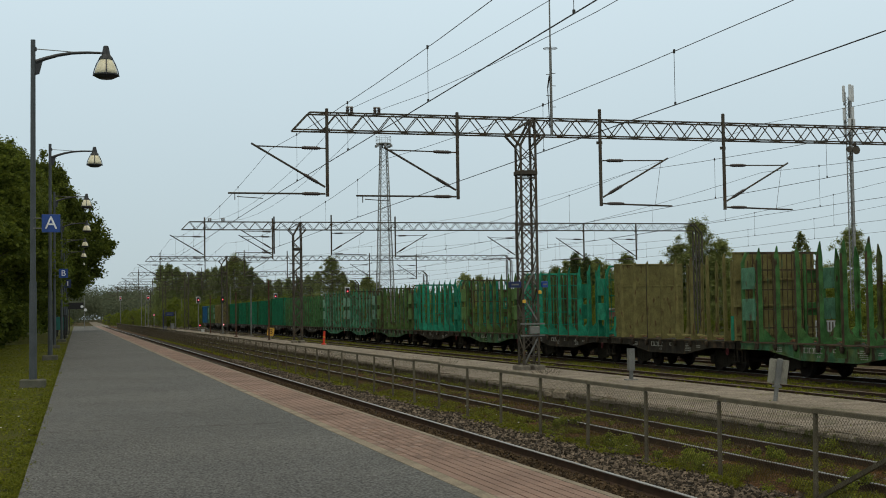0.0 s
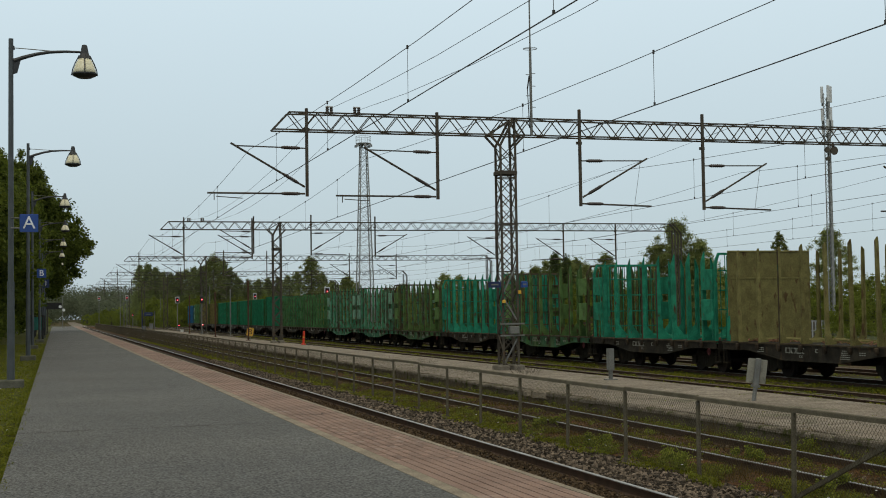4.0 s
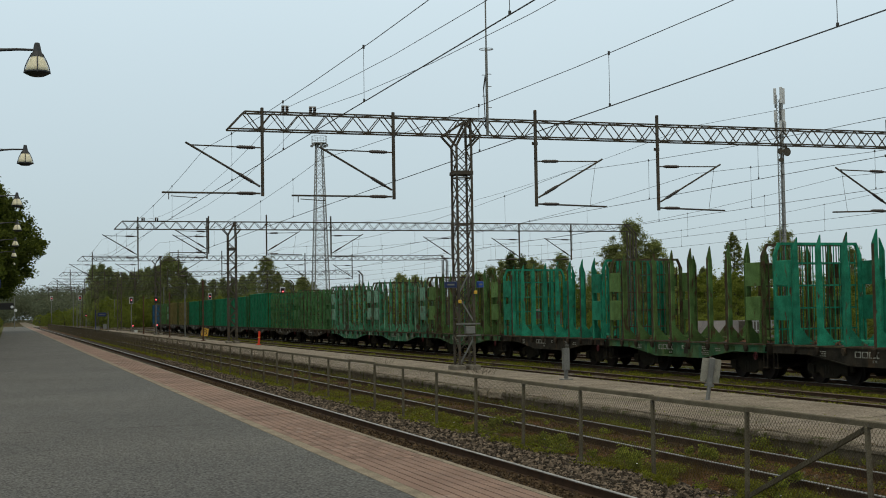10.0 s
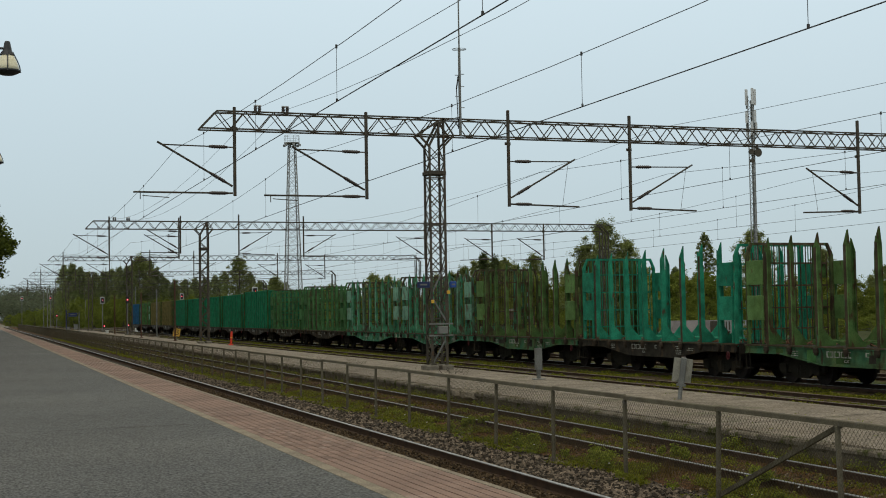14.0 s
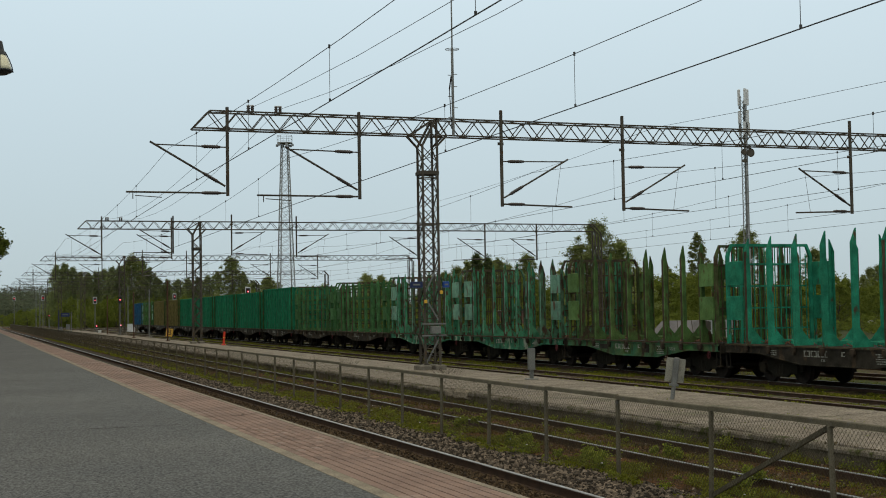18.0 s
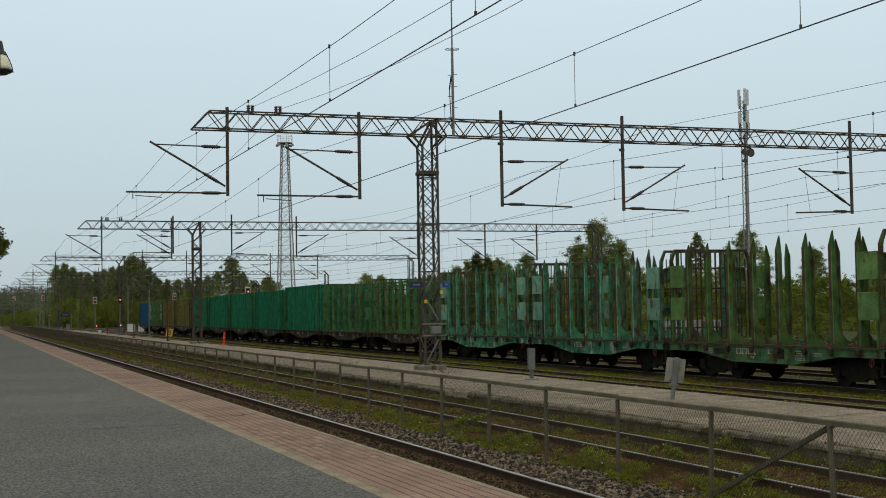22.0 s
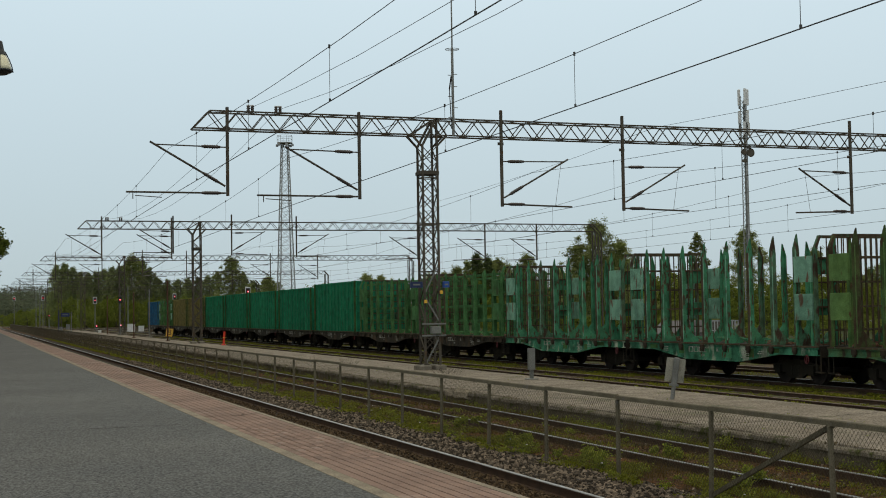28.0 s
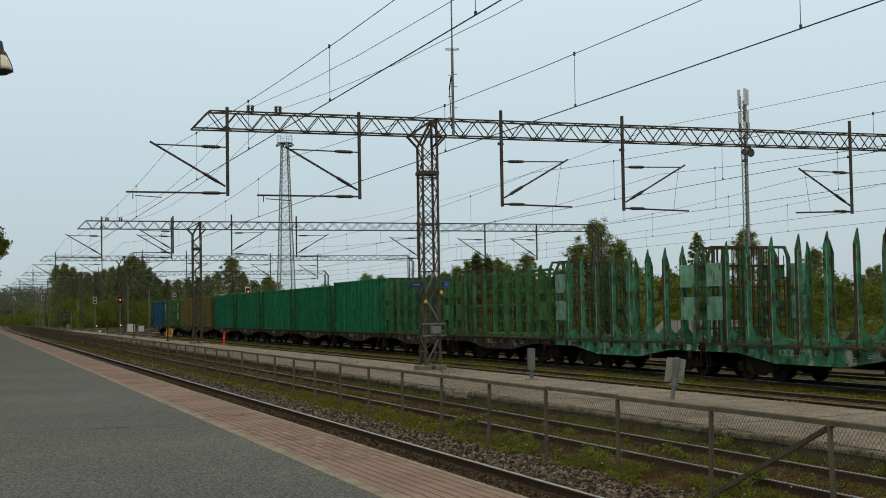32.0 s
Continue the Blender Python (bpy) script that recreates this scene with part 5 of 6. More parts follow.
# bushes where the line leaves the yard
for i, (x, y, sc) in enumerate(((14, 455, 0.75), (17.5, 440, 0.85), (21, 425, 0.95), (25, 430, 1.1), (29, 420, 1.25), (11.5, 500, 0.7), (15, 520, 0.8), (34, 430, 1.2), (19, 545, 1.0), (24, 520, 1.1),
                                (-3.5, 372, 0.62), (-6.5, 362, 0.8), (-10, 366, 1.0), (-5.5, 420, 0.7), (-9, 440, 0.9), (-14, 400, 1.2), (-13, 470, 1.1), (-3, 500, 0.6), (-8, 540, 0.8), (-19, 430, 1.4), (-24, 460, 1.4))):
    plant(shrubs[i % 2], "yellow-green bush where the line leaves the yard", "shrub", (x, y, -0.36), sc, i * 37, "bushes beyond the platform")

# far woods on the rise; their air haze is painted into the leaf colour
woods = Solid()
wr = random.Random(77)
for i in range(1150):
    y = wr.uniform(560, 980) if i < 900 else wr.uniform(985, 1060)
    x = wr.uniform(-0.11, 0.16) * y if i < 900 else wr.uniform(-60, 90)
    hgt = 9 + 17 * (y - 560) / 420 + wr.uniform(-2, 3)
    if abs(x - 8) < 9 and y < 900:
        continue
    leaf_cloud(woods, wr, (x, y, hgt * 0.45), hgt * 0.5, 260, 1.2, 1.0, 0.98)
plain("far_woods", woods.raw("far_woods", leaf_woods), leaf_woods, "dark mixed woods on the rise far beyond the tracks, greyed by painted haze", "woods", kind="stuff")

# ---- pale lattice lighting tower and radio mast ----
tower = thing("lighting_tower", "tall grey lattice lighting tower with a lamp platform", "tower", (50.55, 220, -0.3))
for sx in (-1, 1):
    for sy in (-1, 1):
        part("tower_leg", Solid().bar((sx * 1.45, sy * 1.45, 0), (sx * 0.52, sy * 0.52, 31.6), 0.14, 0.14), tower_paint, tower)
tb = Solid()
n = 22
for i in range(n):
    a, b = i / n, (i + 1) / n
    wa, wb = 1.45 - 0.93 * a, 1.45 - 0.93 * b
    za, zb = a * 31.6, b * 31.6
    for s in (-1, 1):
        tb.bar((-wa, s * wa, za), (wb, s * wb, zb), 0.047, 0.047).bar((wa, s * wa, za), (-wb, s * wb, zb), 0.047, 0.047)
        tb.bar((s * wa, -wa, za), (s * wb, wb, zb), 0.047, 0.047).bar((s * wa, wa, za), (s * wb, -wb, zb), 0.047, 0.047)
        tb.bar((-wb, s * wb, zb), (wb, s * wb, zb), 0.047, 0.047).bar((s * wb, -wb, zb), (s * wb, wb, zb), 0.047, 0.047)
part("tower_bracing", tb, tower_paint, tower)
pf = Solid().lathe([(0.5, 31.5), (1.35, 31.7), (1.35, 31.85), (0.5, 31.85)], 8)
part("lamp_platform", pf, tower_paint, tower)
rl = Solid()
for i in range(8):
    a, b = math.pi * i / 4, math.pi * (i + 1) / 4
    rl.bar((1.3 * math.cos(a), 1.3 * math.sin(a), 31.8), (1.3 * math.cos(a), 1.3 * math.sin(a), 33.0), 0.05, 0.05)
    rl.bar((1.3 * math.cos(a), 1.3 * math.sin(a), 33.0), (1.3 * math.cos(b), 1.3 * math.sin(b), 33.0), 0.05, 0.05)
    rl.bar((1.3 * math.cos(a), 1.3 * math.sin(a), 32.4), (1.3 * math.cos(b), 1.3 * math.sin(b), 32.4), 0.04, 0.04)
part("railing", rl, tower_paint, tower)
for i in range(6):
    a = math.pi * (i + 0.5) / 3
    part("floodlight", Solid().soft(1.35 * math.cos(a) - 0.2, 1.35 * math.cos(a) + 0.2, 1.35 * math.sin(a) - 0.2, 1.35 * math.sin(a) + 0.2, 31.2, 31.6, 0.05), tower_paint, tower)

mast = thing("radio_mast", "slender grey lattice radio mast with white antenna panels", "mast", (108.85, 170, -0.3))
for i in range(3):
    a = 2.094 * i + 0.3
    part("mast_tube", Solid().tube((0.5 * math.cos(a), 0.5 * math.sin(a), 0), (0.5 * math.cos(a), 0.5 * math.sin(a), 34.2), 0.08, n=6), tower_paint, mast)
mb = Solid()
for i in range(42):
    for j in range(3):
        a, b = 2.094 * j + 0.3, 2.094 * (j + 1) + 0.3
        mb.bar((0.5 * math.cos(a), 0.5 * math.sin(a), i * 0.8), (0.5 * math.cos(b), 0.5 * math.sin(b), i * 0.8 + 0.8), 0.055, 0.055)
part("mast_bracing", mb, tower_paint, mast)
part("cable_ladder", Solid().box(-0.14, 0.14, -0.06, 0.06, 0, 33.5), steel_grey, mast, "grey cable ladder inside the mast")
pale = material("antenna_white", (0.55, 0.56, 0.56), (0.45, 0.46, 0.46), 0.5, scale=2)
for zz, hgt, turn in ((34.0, 1.2, 0.2), (31.0, 0.9, 0.7), (29.2, 1.0, 0.0)):
    for i in range(3):
        a = 2.094 * i + turn
        dx, dy = 0.72 * math.cos(a), 0.72 * math.sin(a)
        part("antenna_panel", Solid().soft(dx - 0.20, dx + 0.20, dy - 0.12, dy + 0.12, zz - hgt, zz + hgt, 0.04), pale, mast, "white antenna panel")
        part("panel_bracket", Solid().bar((dx * 0.5, dy * 0.5, zz), (dx, dy, zz), 0.08, 0.08), steel_dark, mast)
        part("radio_unit", Solid().soft(dx * 0.75 - 0.13, dx * 0.75 + 0.13, dy * 0.75 + 0.12, dy * 0.75 + 0.32, zz - hgt - 0.5, zz - hgt - 0.05, 0.03), steel_grey, mast, "grey radio unit")
for zz, dx, r in ((25.6, 0.5, 0.66), (25.7, -0.65, 0.45), (24.4, -0.5, 0.36), (26.4, 0.3, 0.3)):
    part("dish", Solid().tube((dx, -0.3, zz), (dx, -0.75, zz), r * 0.6, r, 14), steel_dark, mast, "grey radio dish drum")

# ---- slim aerial on the first gantry ----
aerial = thing("aerial_pole", "slim grey aerial pole with a ring on the gantry", "aerial", (18.28, 49.6, 9.5))
part("pole", Solid().tube((0, 0, 0), (0, 0, 3.55), 0.06, 0.055, 8), steel_grey, aerial)
part("rod", Solid().tube((0, 0, 3.5), (0, 0, 7.6), 0.032, 0.025, 6), steel_grey, aerial)
ring = Solid()
for i in range(16):
    a, b = math.pi * i / 8, math.pi * (i + 1) / 8
    ring.tube((0.28 * math.cos(a), 0.28 * math.sin(a), 3.5), (0.28 * math.cos(b), 0.28 * math.sin(b), 3.5), 0.012, n=4)
ring.bar((-0.28, 0, 3.5), (0.28, 0, 3.5), 0.02, 0.02)
part("ring", ring, steel_grey, aerial)
for zz, d in ((2.5, 1), (2.45, -1), (2.0, 1), (1.6, -1), (1.15, 1), (0.75, -1)):
    part("step", Solid().tube((0, 0, zz), (d * 0.2, 0, zz), 0.015, n=5), steel_grey, aerial)
part("cable_loop", Solid().tube((-0.08, 0, 0.3), (-0.14, 0, 1.9), 0.02, n=5).tube((-0.14, 0, 1.9), (-0.06, 0, 2.4), 0.03, n=5), black_mat, aerial)

# insulators that carry the feeder wires, on the first two gantries
for gy, zz in ((50, 10.25), (110, 10.3)):
    for x in (10.16, 11.24) if gy == 50 else (10.56, 11.64):
        ins = thing("feeder_insulator", "dark pair of insulators on the gantry beam", "insulator", (x, gy, zz), "feeder insulators")
        for d in (-0.08, 0.08):
            part("insulator_disc", Solid().lathe([(0.04, 0.0), (0.07, 0.04), (0.05, 0.08), (0.075, 0.12), (0.05, 0.16), (0.07, 0.2), (0.04, 0.24)], 8, (d, 0, 0)), insulator_mat, ins)
        part("clamp", Solid().bar((-0.14, 0, 0.24), (0.14, 0, 0.24), 0.05, 0.05), pale, ins)


# ---- signals ----
def signal(x, y, zh, base=-0.2, post=True, dwarf=False, board=True):
    sg = thing("rail_signal", "small ground signal showing red" if dwarf else "black railway signal head showing a red light on a grey post", "signal", (x, y, 0), "red railway signals")
    if post:
        part("post", Solid().tube((0, 0, base), (0, 0, zh - 0.5), 0.07, n=8), steel_grey, sg)
    hw, hh = (0.18, 0.22) if dwarf else (0.22, 0.42)
    if board and not dwarf:
        part("back_board", Solid().soft(-0.31, 0.31, 0.02, 0.06, zh - 0.52, zh + 0.52, 0.02), pale, sg, "pale signal back board")
    head = part("head", Solid().soft(-hw, hw, -0.14, 0.02, zh - hh, zh + hh, 0.04), black_mat, sg, "matt black signal housing")
    lens = Solid().tube((0, -0.16, zh), (0, -0.19, zh), 0.095, n=12)
    part("red_light", lens, red_lamp, head, "glowing red light")
    part("light_core", Solid().tube((0, -0.19, zh), (0, -0.20, zh), 0.045, n=10), pink_lamp, head)
    part("hood", Solid().plate([(-0.2, zh + 0.2), (0.2, zh + 0.2), (0.2, zh + 0.23), (-0.2, zh + 0.23)], 1, -0.35, -0.14), black_mat, head)
    return sg


signal(18.75, 215, 5.13)
signal(18.9, 214, 1.1, dwarf=True)
signal(17.8, 169.4, 4.6, board=False)
signal(18.42, 174.5, 1.4, dwarf=True)
signal(14.73, 290, 6.65)
signal(14.3, 260, 2.9, dwarf=True)
signal(10.23, 330, 7.16, base=-0.2)
signal(9.97, 330, 0.6, dwarf=True)
signal(33.3, 230, 5.8)
signal(30.4, 152, 5.15)

# ---- poles and small things on the low platform ----
for x, y, top in ((17.37, 181, 5.2), (16.9, 147, 5.0), (17.17, 123, 5.6)):
    rp = thing("red_pole", "rusty red-brown steel pole on the low platform", "pole", (x, y, 0.2), "red-brown poles")
    part("pole", Solid().soft(-0.065, 0.065, -0.065, 0.065, 0, top - 0.2, 0.02), red_pole, rp)
    part("foot", Solid().soft(-0.2, 0.2, -0.2, 0.2, 0, 0.06, 0.02), red_pole, rp)
    part("cap", Solid().lathe([(0.1, top - 0.2), (0.1, top - 0.15), (0.02, top - 0.08)], 8), red_pole, rp)
for x, y, top in ((1.61, 290, 7.4), (21.5, 205, 7.0), (13.8, 300, 9.0), (14.6, 300, 9.5), (26.6, 240, 8.0), (20.2, 160, 5.9), (24.8, 330, 7)):
    gp = thing("grey_mast", "plain grey steel mast between the far tracks", "mast", (x, y, -0.2), "grey masts")
    part("pole", Solid().tube((0, 0, 0), (0, 0, top), 0.085, 0.07, 8), steel_grey, gp)
    part("foot", Solid().soft(-0.3, 0.3, -0.3, 0.3, 0, 0.35, 0.04), concrete_block, gp)


def lettering(text, size, mat, parent, at, turn=(90, 0, 0), name="letter"):
    c = bpy.data.curves.new(name, "FONT")
    c.body, c.size, c.extrude, c.align_x, c.align_y = text, size, 0.004, "CENTER", "CENTER"
    tmp = new("letter_source", c)
    me = bpy.data.meshes.new_from_object(tmp)
    bpy.data.objects.remove(tmp)
    me.materials.clear()
    me.materials.append(mat)
    ob = part(name, me, mat, parent)
    ob.location, ob.rotation_euler = at, tuple(radians(a) for a in turn)
    return ob


def pole_sign(x0, x1, y, z0, z1, text, label, arm_x, size, paint=None):
    s = thing("platform_sign", label, "sign", ((x0 + x1) / 2, y, z0), group="platform signs")
    w, hgt = (x1 - x0) / 2, z1 - z0
    part("board", Solid().soft(-w, w, -0.02, 0.03, 0, hgt, 0.01), paint or sign_blue, s)
    lettering(text, size, sign_white, s, (0, -0.028, hgt * 0.5))
    for z in (hgt * 0.22, hgt * 0.78):
        part("bracket", Solid().tube((-w, 0.02, z), (arm_x - (x0 + x1) / 2, 0.02, z), 0.02, n=6), steel_grey, s)
    return s


pole_sign(-0.99, -0.46, 41.0, 5.06, 5.59, "A", "blue platform sector sign with a white letter A", -1.24, 0.53)
pole_sign(-1.15, -0.55, 93.3, 5.25, 5.85, "B", "blue platform sector sign with a white letter B", -1.44, 0.56)
pole_sign(-1.0, -0.45, 119, 5.15, 5.85, "1", "dark blue platform sign with a white number one", -1.24, 0.58, sign_navy)

# yellow letter board, orange marker post
bs = thing("letter_board", "tilted yellow board with a black letter B on the low platform", "sign", (17.75, 126, 0.2))
part("post", Solid().tube((0, 0.04, 0), (0, 0.04, 0.7), 0.04, n=6), steel_grey, bs)
bd = part("board", Solid().soft(-0.36, 0.36, -0.02, 0.02, -0.42, 0.42, 0.02), sign_yellow, bs, at=(0, 0, 0.75))
bd.rotation_euler = (0, radians(9), 0)
part("rim", Solid().box(-0.36, 0.36, -0.028, -0.02, 0.36, 0.41).box(-0.36, 0.36, -0.028, -0.02, -0.41, -0.36).box(-0.36, -0.31, -0.028, -0.02, -0.36, 0.36).box(0.31, 0.36, -0.028, -0.02, -0.36, 0.36), black_mat, bd)
lettering("B", 0.72, black_mat, bd, (0, -0.03, 0.0))
om = thing("marker_post", "leaning orange plastic marker post on the low platform", "marker", (18.3, 101, 0.2))
om.rotation_euler = (0, radians(4), 0)
part("blade", Solid().soft(-0.085, 0.085, -0.04, 0.04, 0.08, 1.05, 0.03), orange_plastic, om)
part("foot", Solid().soft(-0.17, 0.17, -0.17, 0.17, 0, 0.09, 0.03), orange_plastic, om)
part("stripe", Solid().box(-0.09, 0.09, -0.045, 0.045, 0.55, 0.62), sign_yellow, om, "yellow reflective stripe")

# grey steel post and the back of a leaning sign
gp = thing("steel_post", "short grey galvanised steel post on the low platform", "post", (17.58, 40.6, 0.2))
hpost = Solid().box(-0.1, 0.1, -0.09, -0.075, 0.32, 1.04).box(-0.1, 0.1, 0.075, 0.09, 0.32, 1.04).box(-0.01, 0.01, -0.075, 0.075, 0.32, 1.04)
hpost.box(-0.1, -0.085, -0.075, 0.075, 0.32, 1.04)
part("channel", hpost, steel_grey, gp)
part("stem", Solid().soft(-0.06, 0.06, -0.05, 0.05, 0, 0.34, 0.01), steel_grey, gp)
part("foot_plate", Solid().soft(-0.2, 0.2, -0.14, 0.14, 0, 0.04, 0.01), steel_grey, gp)
ls = thing("leaning_sign", "back of a weathered grey sign leaning on its post", "sign", (16.64, 29.6, 0.2))
ls.rotation_euler = (0, radians(8), radians(-22))
part("post", Solid().tube((0, 0, -0.03), (0, 0, 1.0), 0.055, n=10), steel_grey, ls)
sb = part("board", Solid().soft(-0.24, 0.24, 0.06, 0.09, 0.44, 1.04, 0.02), material("sign_back", (0.25, 0.245, 0.205), (0.18, 0.175, 0.15), 0.8, scale=5, wear=(0.10, 0.10, 0.08), wear_amount=0.3), ls)
part("channel", Solid().soft(-0.07, 0.07, -0.06, 0.06, 0.40, 1.06, 0.02), steel_grey, sb)
part("bracket", Solid().box(-0.11, 0.11, -0.06, 0.06, 0.34, 0.40), steel_grey, ls)

# on the mast of the first gantry
for x, lab in ((16.62, 1), (17.85, 2)):
    sg = thing("station_sign", "small dark blue sign box on the gantry mast", "sign", (x, 49.6, 3.45), group="blue mast signs")
    hw = 0.24 if lab == 1 else 0.12
    part("box", Solid().soft(-hw, hw, -0.1, 0.1, 0, 0.24, 0.02), sign_navy if lab == 1 else sign_blue, sg)
    part("text_bar", Solid().box(-hw * 0.7, hw * 0.5, -0.106, -0.1, 0.09, 0.15), steel_grey, sg, "pale bar of unreadable writing")
    part("bracket", Solid().box(-0.05, 0.05, 0.1, 0.3, 0.1, 0.16), steel_dark, sg)
for x, z in ((16.98, 2.82), (17.64, 3.18)):
    yl = thing("yellow_tag", "small yellow warning lamp box on the mast", "lamp box", (x, 49.55, z), group="yellow mast boxes")
    part("box", Solid().soft(-0.06, 0.06, -0.05, 0.05, 0.02, 0.15, 0.02), sign_yellow, yl)
    part("clip", Solid().box(-0.03, 0.03, 0.06, 0.14, 0.05, 0.12), steel_dark, yl)
jb = thing("junction_box", "grey electrical box bolted across the mast", "box", (17.35, 49.5, 1.62))
part("case", Solid().soft(-0.2, 0.2, -0.12, 0.1, 0.02, 0.30, 0.02), steel_grey, jb)
for z in (-0.06, 0.40):
    part("crossbar", Solid().soft(-0.55, 0.45, -0.02, 0.04, z - 0.03, z + 0.03, 0.005), steel_grey, jb)
br = Solid()
for sx, za, zb in ((1, 0.4, 1.5), (-1, 2.1, 3.1), (1, 3.2, 4.4)):
    br.bar((17.28 - sx * 0.31, 49.66, za), (17.28 + sx * 0.31, 49.66, zb), 0.03, 0.055)
plain("mast_brace", br, steel_grey, "grey diagonal braces on the gantry mast", "brace")

# blue name board at the far end of the low platform
nb = thing("name_board", "blue station board on two grey posts on the low platform", "sign", (14.2, 216, 0.2))
part("board", Solid().soft(-0.55, 0.75, -0.04, 0.04, 2.45, 3.05, 0.02), sign_navy, nb)
part("beam", Solid().bar((-0.85, 0.05, 2.9), (1.05, 0.05, 2.9), 0.06, 0.06), steel_grey, nb)
for x in (-0.85, 1.05):
    part("post", Solid().tube((x, 0, 0), (x, 0, 3.5 if x < 0 else 3.2), 0.07, n=8), sign_navy if x < 0 else steel_grey, nb)
part("text_bar", Solid().box(-0.3, 0.5, -0.05, -0.04, 2.7, 2.8), steel_grey, nb, "white bar of unreadable writing")

# cabinets and far clutter
for x, y, w, hgt, m in ((26.0, 230, 1.2, 1.4, pale), (28.4, 236, 0.9, 1.0, pale), (13.6, 215, 0.5, 1.2, steel_grey), (18.1, 200, 0.4, 0.7, pale), (20.5, 300, 0.8, 1.2, steel_grey)):
    cb = thing("cabinet", "pale grey trackside cabinet", "cabinet", (x, y, -0.2), group="trackside cabinets")
    part("case", Solid().soft(-w / 2, w / 2, -0.3, 0.3, 0.1, hgt, 0.03), m, cb)
    part("plinth", Solid().soft(-w / 2 - 0.04, w / 2 + 0.04, -0.34, 0.34, 0, 0.12, 0.02), concrete_block, cb)
    part("roof", Solid().soft(-w / 2 - 0.05, w / 2 + 0.05, -0.35, 0.35, hgt, hgt + 0.06, 0.02), m, cb)
cover_mat = material("grey_cover", (0.185, 0.172, 0.172), (0.135, 0.128, 0.13), 0.8, scale=0.6, mix=0.8, dirt=0.25, dirt_scale=0.9, bump=0.3, bump_scale=3)
sh = thing("covered_stack", "long low stack under pale grey covers with sloped ends", "covered stack", (55.9, 95, -0.3), turn=-8)
hip = Solid()
for w0, w1, za, zb, da, db in ((3.7, 3.55, 0.0, 0.75, 1.3, 1.3), (3.55, 2.75, 0.75, 1.75, 1.3, 0.75)):
    hip.add([(-w0, -da, za), (w0, -da, za), (w0, da, za), (-w0, da, za), (-w1, -db, zb), (w1, -db, zb), (w1, db, zb), (-w1, db, zb)],
            [(0, 3, 2, 1), (4, 5, 6, 7), (0, 1, 5, 4), (1, 2, 6, 5), (2, 3, 7, 6), (3, 0, 4, 7)])
part("cover", hip, cover_mat, sh)
for xx in (-2.2, -0.9, 0.5, 1.7):
    part("strap", Solid().bar((xx, -1.32, 0.1), (xx, -1.31, 0.76), 0.05, 0.02).bar((xx, -1.31, 0.76), (xx * 0.93, -0.76, 1.77), 0.05, 0.02), steel_dark, sh, "dark lashing strap")
part("seam", Solid().box(-3.5, 3.5, -1.33, -1.305, 0.73, 0.78), steel_dark, sh)
crate = thing("slatted_crate", "pale grey slatted metal crate beside the covered stack", "crate", (56.7, 92.5, -0.3))
for xx in [-1.35 + 0.27 * i for i in range(11)]:
    part("slat", Solid().box(xx - 0.055, xx + 0.055, -0.62, -0.58, 0.15, 1.75), tower_paint, crate)
for zz in (0.2, 0.95, 1.7):
    part("rail", Solid().box(-1.45, 1.45, -0.57, -0.50, zz - 0.04, zz + 0.04), tower_paint, crate)
part("back", Solid().box(-1.42, 1.42, 0.55, 0.60, 0.1, 1.7), steel_dark, crate)
part("floor_frame", Solid().soft(-1.45, 1.45, -0.5, 0.55, 0, 0.15, 0.02), steel_dark, crate)
brick_wall = material("red_brown_wall", (0.135, 0.078, 0.062), (0.10, 0.06, 0.05), 0.9, scale=1.5, fine=20, fine_mix=0.3)
bh = thing("brick_hut", "small red-brown brick hut behind the sidings", "hut", (59.25, 142, -0.3))
part("wall", Solid().box(-1.25, 1.25, -1.5, 1.5, 0, 2.75), brick_wall, bh)
part("roof", Solid().plate([(-1.5, 2.75), (1.5, 2.75), (0, 3.05)], 1, -1.7, 1.7), steel_dark, bh, "dark shallow roof")
part("door", Solid().soft(-0.5, 0.4, -1.55, -1.5, 0.05, 2.05, 0.01), dark_green, bh)
car = thing("parked_car", "light grey car parked beyond the yard", "car", (99, 127, -0.3), turn=20)
part("body", Solid().soft(-2.1, 2.1, -0.85, 0.85, 0.3, 0.95, 0.15), pale, car)
part("cabin", Solid().plate([(-1.3, 0.95), (1.4, 0.95), (0.8, 1.5), (-0.7, 1.5)], 1, -0.75, 0.75), black_mat, car, "dark glazed cabin")
part("roof", Solid().soft(-0.75, 0.85, -0.76, 0.76, 1.48, 1.54, 0.02), pale, car)
for x in (-1.3, 1.3):
    for y in (-0.8, 0.8):
        part("wheel", Solid().tube((x, y - 0.1, 0.32), (x, y + 0.1, 0.32), 0.32, n=14), black_mat, car)

# beyond the lamps: display board, shelter frames
db = thing("departure_display", "dark electronic departure display on a post", "display", (-0.2, 184, 0.5))
part("post", Solid().tube((-0.7, 0, 0), (-0.7, 0, 3.4), 0.08, n=8), steel_dark, db)
part("case", Solid().soft(-0.9, 1.1, -0.15, 0.15, 3.2, 4.1, 0.05), black_mat, db)
for x, z in ((0.9, 3.55), (1.35, 3.1)):
    part("round_sign", Solid().tube((x, -0.16, z), (x, -0.2, z), 0.2, n=14), sign_white, db)
teal_poster = material("teal_poster", (0.02, 0.16, 0.13), (0.02, 0.12, 0.10), 0.5, scale=2)
